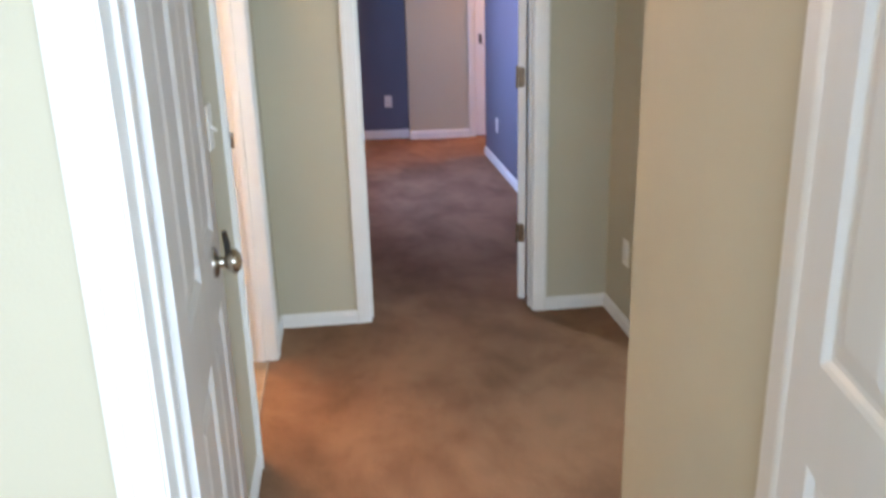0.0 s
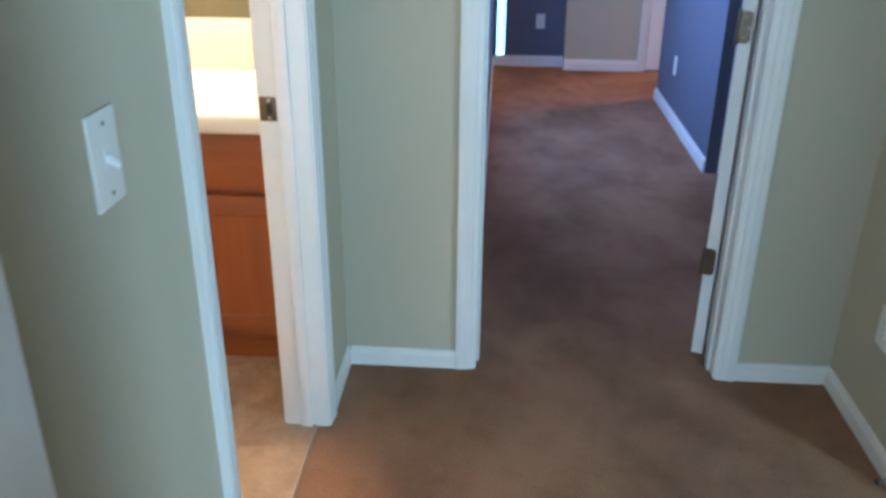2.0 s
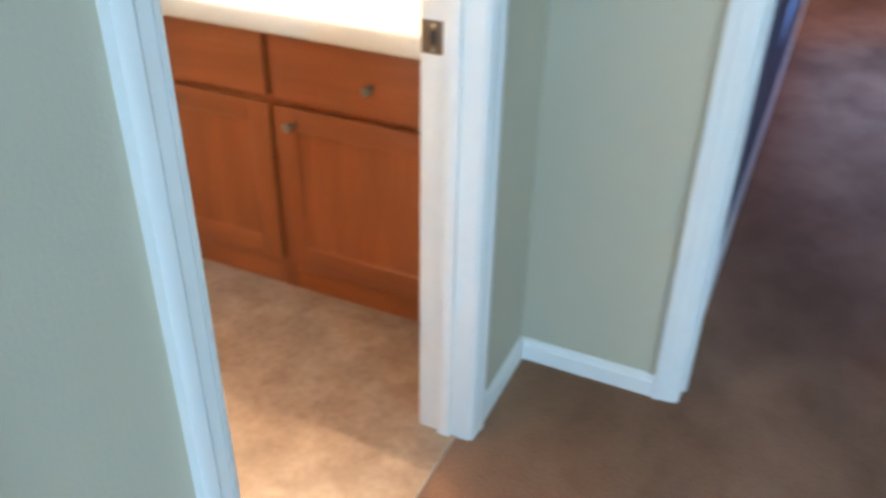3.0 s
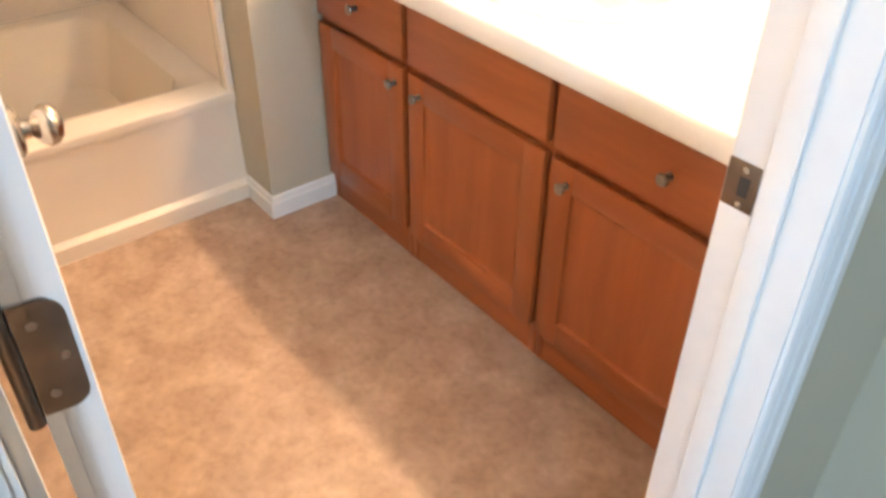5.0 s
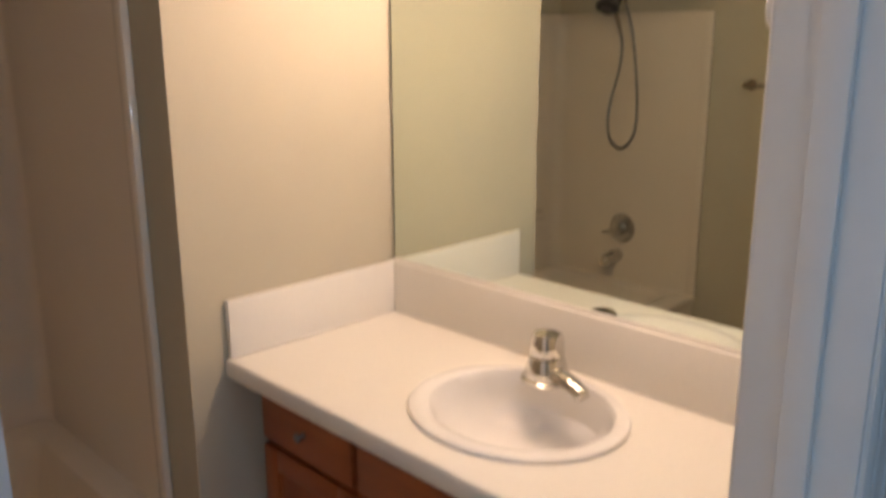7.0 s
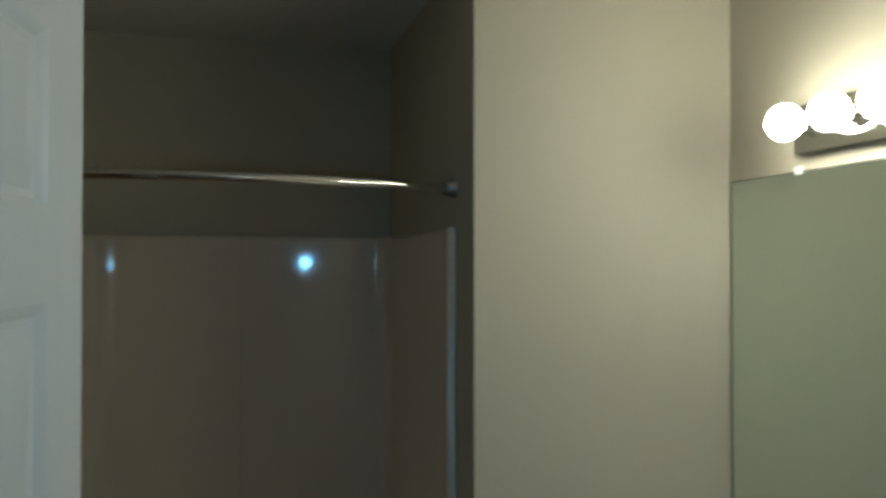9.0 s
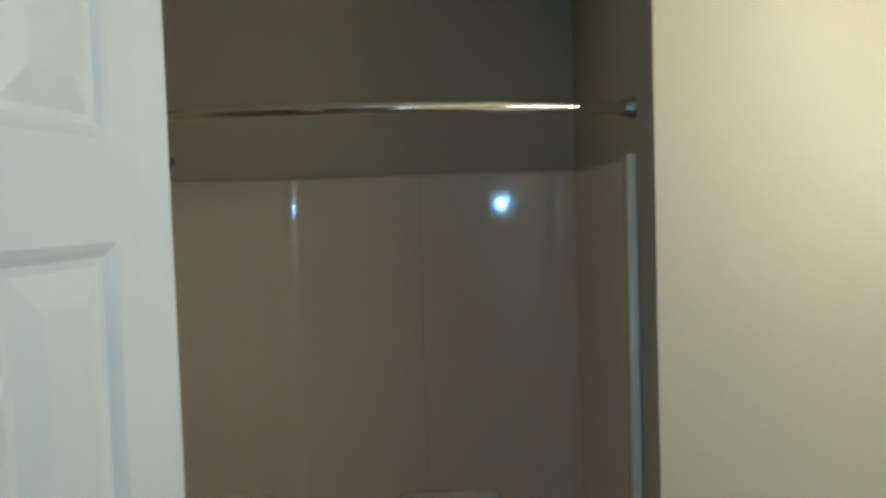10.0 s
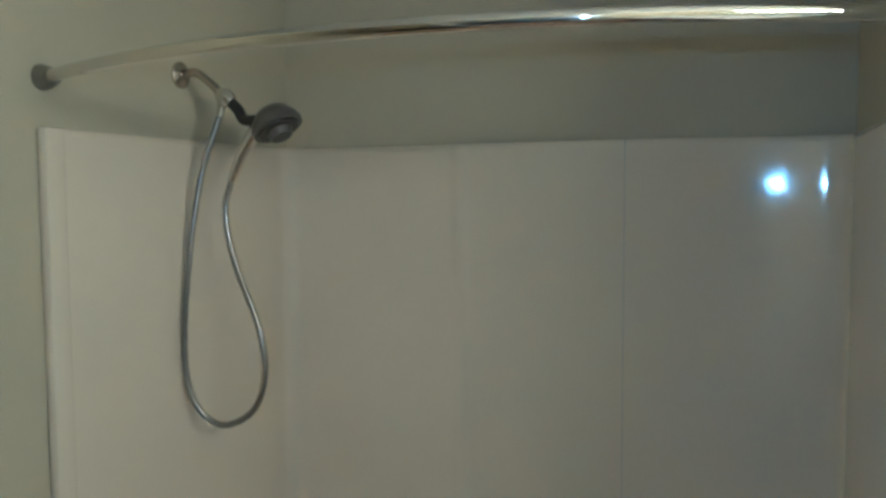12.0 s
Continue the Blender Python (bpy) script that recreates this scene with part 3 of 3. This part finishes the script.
def rim_point(a):
    dx, dy = math.cos(a), math.sin(a)
    s = min(((x1 if dx > 0 else x0) - CX) / dx if abs(dx) > 1e-6 else 9, ((y1 if dy > 0 else y0) - CY) / dy if abs(dy) > 1e-6 else 9)
    return CX + s * dx, CY + s * dy


ang = sorted(ang + [math.atan2(b - CY, a - CX) % (2 * math.pi) for a in (x0, x1) for b in (y0, y1)])
inner = [bm.verts.new((CX + RA * math.cos(a), CY + RB * math.sin(a), ZC)) for a in ang]
outer = [bm.verts.new((*rim_point(a), ZC)) for a in ang]
lower = [bm.verts.new((v.co.x, v.co.y, ZC - 0.003)) for v in inner]
for k in range(len(ang)):
    n = (k + 1) % len(ang)
    bm.faces.new((inner[k], outer[k], outer[n], inner[n]))
    bm.faces.new((inner[n], lower[n], lower[k], inner[k]))
box(bm, x0, y0 + 0.030, ZC - 0.0405, CX - RA - 0.02, y1, ZC - 0.0012)
box(bm, CX + RA + 0.02, y0 + 0.030, ZC - 0.041, x1, y1, ZC - 0.0012)
part("worktop", bm, LAMINATE, top, smooth=False)
bm = bmesh.new()
prof = [(y0 + 0.03, ZC - 0.0006), (y0 + 0.002, ZC - 0.0004), (y0 - 0.008, ZC - 0.002), (y0 - 0.013, ZC - 0.008), (y0 - 0.014, ZC - 0.042), (y0 - 0.011, ZC - 0.049), (y0 - 0.004, ZC - 0.053), (y0 + 0.03, ZC - 0.053)]
ends = [[bm.verts.new((x, *p)) for p in prof] for x in (x0, x1)]
for k in range(len(prof)):
    n = (k + 1) % len(prof)
    bm.faces.new((ends[0][k], ends[0][n], ends[1][n], ends[1][k]))
bm.faces.new(ends[0])
bm.faces.new(ends[1][::-1])
part("front_edge", bm, LAMINATE, top, "rolled front edge")
part("back_splash", one_box(x0 + 0.019, y1 - 0.018, ZC + 0.0005, x1, y1, ZC + 0.157, bevel=0.003), LAMINATE, top)
part("side_splash", one_box(x0, y0 - 0.004, ZC + 0.0005, x0 + 0.018, y1, ZC + 0.157, bevel=0.003), LAMINATE, top)

sink = thing("sink", (CX, CY, ZC), "white oval drop-in porcelain sink in the countertop", "sink")
bm = bmesh.new()
prof = [(1.075, -0.001), (1.085, 0.004), (1.07, 0.010), (1.02, 0.013), (0.95, 0.012), (0.90, 0.006), (0.87, -0.012), (0.83, -0.045), (0.74, -0.085), (0.58, -0.115), (0.36, -0.130), (0.12, -0.136), (0.08, -0.137)]
loops = [[bm.verts.new((CX + RA * s * math.cos(a), CY + RB * s * math.sin(a) + min(0.045, max(0.0, 0.95 - s) * 0.2), ZC + z)) for a in (2 * math.pi * k / 56 for k in range(56))] for s, z in prof]
for a, b in zip(loops, loops[1:]):
    for k in range(56):
        bm.faces.new((a[k], a[(k + 1) % 56], b[(k + 1) % 56], b[k]))
bm.faces.new(loops[-1])
part("basin", bm, CERAMIC, sink)
part("drain", one_tube([(CX, CY + 0.045, ZC - 0.137), (CX, CY + 0.045, ZC - 0.133)], [0.024, 0.020], 24), CHROME, sink, "chrome drain ring")

fx, fy, fz = CX - 0.052, 0.357, ZC + 0.010
faucet = thing("faucet", (fx, fy, ZC + 0.008), "chrome single-handle faucet behind the sink", "faucet")
part("base_plate", one_tube([(fx, fy, ZC + h) for h in (0.009, 0.016, 0.020)], [0.062, 0.061, 0.054], 32), CHROME, faucet)
part("body", one_tube([(fx, fy, fz + h) for h in (0.008, 0.022, 0.046, 0.058, 0.062)], [0.054, 0.053, 0.047, 0.043, 0.036], 28), CHROME, faucet)
sd = Vector((0.965, -0.26, 0)).normalized()
across = Vector((-sd.y, sd.x, 0))
bm = bmesh.new()
rings = []
for a, h, half, tall in ((0.015, 0.026, 0.030, 0.020), (0.060, 0.027, 0.028, 0.018), (0.105, 0.022, 0.024, 0.014), (0.138, 0.014, 0.021, 0.011), (0.146, 0.010, 0.016, 0.007)):
    centre = Vector((fx, fy, fz + h)) + sd * a
    rings.append([bm.verts.new(centre + across * half * math.cos(q) * (1.0 if math.sin(q) < 0 else 0.86) + Vector((0, 0, tall * math.sin(q)))) for q in (2 * math.pi * k / 20 for k in range(20))])
for a, b in zip(rings, rings[1:]):
    for k in range(20):
        bm.faces.new((a[k], a[(k + 1) % 20], b[(k + 1) % 20], b[k]))
bm.faces.new(rings[0][::-1])
bm.faces.new(rings[-1])
spout = part("spout", bm, CHROME, faucet)
tip = Vector((fx, fy, fz)) + sd * 0.126
part("aerator", one_tube([tip + Vector((0, 0, 0.010)), tip + Vector((0, 0, -0.006))], 0.010, 16), CHROME, spout)
part("handle", one_tube([(fx, fy, fz + h) for h in (0.060, 0.064, 0.072, 0.104, 0.116, 0.122)], [0.036, 0.043, 0.044, 0.039, 0.034, 0.014], 9), CHROME, faucet, "faceted chrome knob handle")

# mirror
mz0, mz1, mx0, mx1 = ZC + 0.163, 1.880, XP + 0.010, -T - 0.01
mirror = thing("wall_mirror", ((mx0 + mx1) / 2, YM, mz0), "large frameless wall mirror above the splashback", "mirror")
part("glass", one_box(mx0 + 0.004, YM - 0.0065, mz0 + 0.004, mx1 - 0.004, YM - 0.0015, mz1 - 0.004), SILVER, mirror, smooth=False)
part("edge", one_box(mx0, YM - 0.006, mz0, mx0 + 0.0037, YM - 0.001, mz1), MIRROR_EDGE, mirror, smooth=False)
part("edge", one_box(mx0, YM - 0.006, mz1 - 0.0037, mx1, YM - 0.001, mz1), MIRROR_EDGE, mirror, smooth=False)
part("bottom_channel", one_box(mx0, YM - 0.011, mz0 - 0.008, mx1, YM - 0.001, mz0 + 0.003, bevel=0.001), LAMINATE, mirror, "pale mirror channel")
for cx in (-1.330, -0.70, -0.30):
    part("clip", one_box(cx - 0.011, YM - 0.011, mz1 - 0.008, cx + 0.011, YM - 0.001, mz1 + 0.010, bevel=0.002), PLATE, mirror, "clear plastic mirror clip")

# vanity light
bar = thing("vanity_light", (-0.875, YM, 1.95), "chrome vanity light bar with lit globe bulbs above the mirror", "light fixture")
part("back_plate", one_box(-1.320, YM - 0.030, 1.915, -0.494, YM - 0.001, 2.020, bevel=0.006), CHROME, bar)
for k in range(6):
    bx = -1.247 + 0.136 * k
    s = part("socket", one_tube([(bx, YM - a, 1.972) for a in (0.028, 0.036, 0.050, 0.062)], [0.030, 0.024, 0.020, 0.017], 20), CHROME, bar)
    part("bulb", ball(bmesh.new(), (bx, YM - 0.104, 1.972), 0.039), BULB, bar, "lit round globe bulb")

# ---- bathroom: tub, surround, shower ----
TX, TY0, TY1, TZ = -1.768, YS, YP, 0.355
tub = thing("bathtub", (-2.20, -0.96, 0.0), "white built-in bathtub with a panelled apron", "bathtub")
bm = bmesh.new()
prof = [(TX + 0.026, 0.004), (TX + 0.024, 0.050), (TX + 0.006, 0.064), (TX - 0.004, 0.30), (TX + 0.004, 0.318), (TX + 0.010, 0.335), (TX + 0.008, TZ - 0.006), (TX - 0.004, TZ + 0.002), (TX - 0.085, TZ + 0.002), (TX - 0.100, TZ - 0.012)]
ends = [[bm.verts.new((px, y, pz)) for px, pz in prof] for y in (TY0 + 0.001, TY1 - 0.001)]
for k in range(len(prof) - 1):
    bm.faces.new((ends[0][k], ends[0][k + 1], ends[1][k + 1], ends[1][k]))
part("apron", bm, ACRYLIC, tub)
bm = bmesh.new()
bx0, bx1, by0, by1 = -2.625, TX - 0.098, TY0 + 0.06, TY1 - 0.06


def bath_loop(inset, z, rnd):
    a0, a1, b0, b1 = bx0 + inset, bx1 - inset, by0 + inset * 1.3, by1 - inset * 1.6
    out = []
    for cx, cy, s in ((a1 - rnd, b1 - rnd, 0), (a0 + rnd, b1 - rnd, 90), (a0 + rnd, b0 + rnd, 180), (a1 - rnd, b0 + rnd, 270)):
        for k in range(7):
            a = radians(s + 15 * k)
            out.append(bm.verts.new((cx + rnd * math.cos(a), cy + rnd * math.sin(a), z)))
    return out


loops = [bath_loop(-0.055, TZ + 0.001, 0.03), bath_loop(0.0, TZ, 0.09), bath_loop(0.02, TZ - 0.02, 0.10), bath_loop(0.06, 0.12, 0.12), bath_loop(0.12, 0.07, 0.10), bath_loop(0.25, 0.06, 0.06)]
for a, b in zip(loops, loops[1:]):
    for k in range(28):
        bm.faces.new((a[k], a[(k + 1) % 28], b[(k + 1) % 28], b[k]))
bm.faces.new(loops[-1])
part("basin", bm, ACRYLIC, tub)
part("deck", one_box(-2.670, TY0 + 0.001, TZ - 0.03, -2.640, TY1 - 0.001, TZ + 0.003), ACRYLIC, tub)

part("overflow_plate", one_tube([(-2.205, TY0 + 0.083 + a, 0.285) for a in (0.0, 0.005, 0.010)], [0.036, 0.035, 0.022], 24), CHROME, tub, "round chrome overflow plate")
SZ, SB, SF, SY0, SY1 = 1.765, -2.655, -1.805, YS + 0.014, YP - 0.012
surround = thing("tub_surround", (-2.3, -0.9, TZ), "glossy white acrylic tub surround with vertical seams", "tub surround")


def swept(line, z0, z1, depth_side=0.012):
    """A thin upright sheet along a plan line, with a rolled top edge."""
    bm = bmesh.new()
    rows = []
    pts = [Vector((*p, 0)) for p in line]
    nor = []
    for i in range(len(pts)):
        d = (pts[min(i + 1, len(pts) - 1)] - pts[max(i - 1, 0)]).normalized()
        nor.append(Vector((-d.y, d.x, 0)))
    for z, off in ((z0, 0.0), (z1 - 0.030, 0.0), (z1 - 0.0165, 0.0), (z1 - 0.016, 0.0), (z1 - 0.006, -0.002), (z1, -0.008), (z1 + 0.001, -depth_side)):
        rows.append([bm.verts.new(p + n * off + Vector((0, 0, z))) for p, n in zip(pts, nor)])
    for a, b in zip(rows, rows[1:]):
        for k in range(len(a) - 1):
            bm.faces.new((a[k], a[k + 1], b[k + 1], b[k]))
    return bm


def arc(cx, cy, r, a0, a1, n=8):
    return [(cx + r * math.cos(radians(a0 + (a1 - a0) * k / n)), cy + r * math.sin(radians(a0 + (a1 - a0) * k / n))) for k in range(n + 1)]


SE = -0.734
RC = 0.05
# back sheet pieces meet at a joint; a shallow rib stands between them
bead = [(SB, SY0 + RC + 0.03), (SB, -1.212), (SB, -1.197), (SB + 0.0015, -1.190), (SB + 0.005, -1.180), (SB + 0.0065, -1.169), (SB + 0.005, -1.158), (SB + 0.0015, -1.148), (SB, -1.141), (SB, -1.126)]
west_line = [(SF + 0.005, SY0)] + [(SF - 0.2, SY0), (SF - 0.5, SY0), (SB + RC + 0.03, SY0)] + arc(SB + RC, SY0 + RC, RC, 270, 180) + bead + [(SB, SE - 0.05), (SB, SE - 0.0012)]
part("sheet", swept(west_line[::-1], TZ, SZ), ACRYLIC, surround)
east_line = [(SB, SE + 0.0012), (SB, SE + 0.05), (SB, SY1 - RC - 0.03)] + arc(SB + RC, SY1 - RC, RC, 180, 90) + [(SB + RC + 0.03, SY1), (SF - 0.5, SY1), (SF + 0.005, SY1)]
part("sheet", swept(east_line[::-1], TZ, SZ), ACRYLIC, surround)
part("seam", one_box(SB - 0.003, SE - 0.002, TZ, SB - 0.0008, SE + 0.002, SZ), SEAM, surround, "thin grey caulked joint")
part("edge_trim", one_box(SF, SY1 - 0.012, TZ, SF + 0.050, SY1 + 0.011, SZ, bevel=0.008), ACRYLIC, surround, "rounded front flange")
part("edge_trim", one_box(SF, SY0 - 0.013, TZ, SF + 0.050, SY0 + 0.012, SZ, bevel=0.008), ACRYLIC, surround, "rounded front flange")
for yy in (-1.42, -0.66):
    part("soap_shelf", one_box(SB - 0.02, yy - 0.17, 0.640, SB + 0.020, yy + 0.17, 0.700, bevel=0.0195), ACRYLIC, surround, "moulded soap shelf")

RZ = 1.865
rod = thing("shower_rod", (-1.645, -0.96, RZ), "curved chrome shower curtain rod above the tub", "shower rod")
rp = []
for k in range(33):
    s = k / 32
    rp.append((-1.775 + 0.180 * (1 - (2 * s - 1) ** 2), YP - 0.012 - s * (YP - YS - 0.024), RZ - 0.006 * s))
part("bar", one_tube(rp, 0.0125, 16), CHROME, rod)
for y, s in ((YP, -1), (YS, 1)):
    z = RZ if s < 0 else RZ - 0.006
    # chrome flange; a darker metal carries its dark reflections
    part("flange", one_tube([(-1.775, y + s * a, z) for a in (0.0005, 0.006, 0.018, 0.030, 0.036)], [0.025, 0.025, 0.021, 0.017, 0.015], 24), HOSE, rod, "chrome end flange, its dark reflections put into a darker metal")

sh = thing("hand_shower", (-2.19, YS, 1.90), "dark-headed hand shower with looped steel hose, its chrome wall arm toned darker for dark reflections", "shower")
ax, az = -2.190, 1.915
# chrome wall flange and arm; the greyer metal imitates dark reflections
part("wall_flange", one_tube([(ax, YS + a, az) for a in (0.0, 0.005, 0.012, 0.015)], [0.031, 0.031, 0.022, 0.012], 24), NICKEL, sh)
part("arm", one_tube(curve_points([(ax, YS + 0.01, az), (ax, YS + 0.045, az + 0.004), (ax, YS + 0.085, az - 0.022), (ax, YS + 0.118, az - 0.052)], 6), 0.0105, 14), NICKEL, sh)
part("diverter", one_tube([(ax, YS + 0.108, az - 0.044), (ax, YS + 0.118, az - 0.052), (ax, YS + 0.134, az - 0.064), (ax, YS + 0.143, az - 0.071)], [0.014, 0.021, 0.021, 0.015], 18), CHROME, sh)
part("hose_nut", one_tube([(ax, YS + 0.118, az - 0.066), (ax, YS + 0.108, az - 0.100)], [0.011, 0.009], 14), CHROME, sh)
part("bracket", one_tube(curve_points([(ax, YS + 0.140, az - 0.068), (ax, YS + 0.160, az - 0.088), (ax, YS + 0.175, az - 0.110), (ax, YS + 0.205, az - 0.112)], 5), [0.013] * 16, 12), DARK, sh, "black swivel bracket")
hd = Vector((0.10, 0.50, -0.86)).normalized()
hc = Vector((ax, YS + 0.258, az - 0.122))
head = part("head", one_tube([hc - hd * 0.036, hc - hd * 0.032, hc - hd * 0.014, hc + hd * 0.004, hc + hd * 0.014], [0.014, 0.036, 0.052, 0.060, 0.058], 30), GREY, sh, "round grey and chrome spray head")
part("spray_face", one_tube([hc + hd * 0.013, hc + hd * 0.019], [0.050, 0.046], 28), DARK, head)
part("spray_hub", one_tube([hc + hd * 0.018, hc + hd * 0.036], [0.031, 0.025], 20), GREY, head)
part("handle", one_tube([hc - hd * 0.012, Vector((ax, YS + 0.196, az - 0.145)), Vector((ax, YS + 0.165, az - 0.190)), Vector((ax, YS + 0.137, az - 0.250))], [0.022, 0.018, 0.014, 0.010], 16), CHROME, sh)
hose = curve_points([(ax, YS + 0.108, az - 0.100), (ax + 0.02, YS + 0.064, az - 0.25), (ax + 0.04, YS + 0.036, az - 0.48), (ax + 0.045, YS + 0.027, az - 0.66), (ax + 0.04, YS + 0.046, az - 0.77), (ax + 0.02, YS + 0.106, az - 0.826), (ax + 0.005, YS + 0.184, az - 0.79), (ax, YS + 0.216, az - 0.70), (ax, YS + 0.202, az - 0.59), (ax, YS + 0.140, az - 0.44), (ax, YS + 0.118, az - 0.32), (ax, YS + 0.137, az - 0.248)], 7)
part("hose", one_tube(hose, [0.0072 + 0.0009 * (i % 2) for i in range(len(hose))], 12), HOSE, sh, "ribbed grey steel hose")

valve = thing("tub_valve", (-2.205, YS + 0.014, 0.645), "round chrome tub and shower valve with lever", "valve")
part("escutcheon", one_tube([(-2.205, SY0 + a, 0.645) for a in (0.0, 0.006, 0.012)], [0.080, 0.078, 0.056], 36), CHROME, valve)
part("hub", one_tube([(-2.205, SY0 + a, 0.645) for a in (0.010, 0.050, 0.056)], [0.032, 0.027, 0.018], 24), CHROME, valve)
part("lever", one_tube([(-2.205, SY0 + 0.045, 0.645), (-2.255, SY0 + 0.055, 0.630), (-2.295, SY0 + 0.056, 0.620)], [0.012, 0.010, 0.007], 14), CHROME, valve)
spt = thing("tub_spout", (-2.225, YS + 0.014, 0.495), "chrome tub spout below the valve", "spout")
part("body", one_tube(curve_points([(-2.225, SY0 + 0.001, 0.495), (-2.225, SY0 + 0.06, 0.495), (-2.225, SY0 + 0.11, 0.488), (-2.225, SY0 + 0.135, 0.467)], 5), [0.034] * 6 + [0.031] * 6 + [0.024] * 4, 22), CHROME, spt)

towel = thing("towel_bar", (-1.24, YS, 1.50), "satin nickel towel bar on the bathroom wall", "towel bar")
for px in (-1.55, -0.925):
    part("post", one_tube([(px, YS + a, 1.43) for a in (0.0, 0.008, 0.010, 0.06, 0.072)], [0.024, 0.024, 0.014, 0.012, 0.014], 20), NICKEL, towel)
part("bar", one_tube([(-1.565, YS + 0.062, 1.43), (-0.91, YS + 0.062, 1.43)], 0.008, 14), NICKEL, towel)

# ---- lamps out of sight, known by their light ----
# added fixed lamp, standing in for the cold light carried with the camera
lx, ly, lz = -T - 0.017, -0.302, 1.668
led = thing("carried_light_stand_in", (lx, ly, lz), "small fixed cold-white lamp added in place of the light carried with the camera", "lamp")
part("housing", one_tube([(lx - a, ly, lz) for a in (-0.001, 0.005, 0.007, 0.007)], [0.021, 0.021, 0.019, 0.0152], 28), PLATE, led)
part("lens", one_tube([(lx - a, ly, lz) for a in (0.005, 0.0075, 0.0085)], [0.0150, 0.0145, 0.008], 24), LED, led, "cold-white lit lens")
cl = thing("ceiling_lamp", (2.45, 4.05, H), "warm lit ceiling lamp in the bedroom passage", "lamp")
part("canopy", one_tube([(2.45, 4.05, H - a) for a in (0.0, 0.02, 0.03)], [0.07, 0.065, 0.03], 24), CHROME, cl)
part("bulb", ball(bmesh.new(), (2.45, 4.05, H - 0.08), 0.055), BULB_FAR, cl, "lit warm bulb")
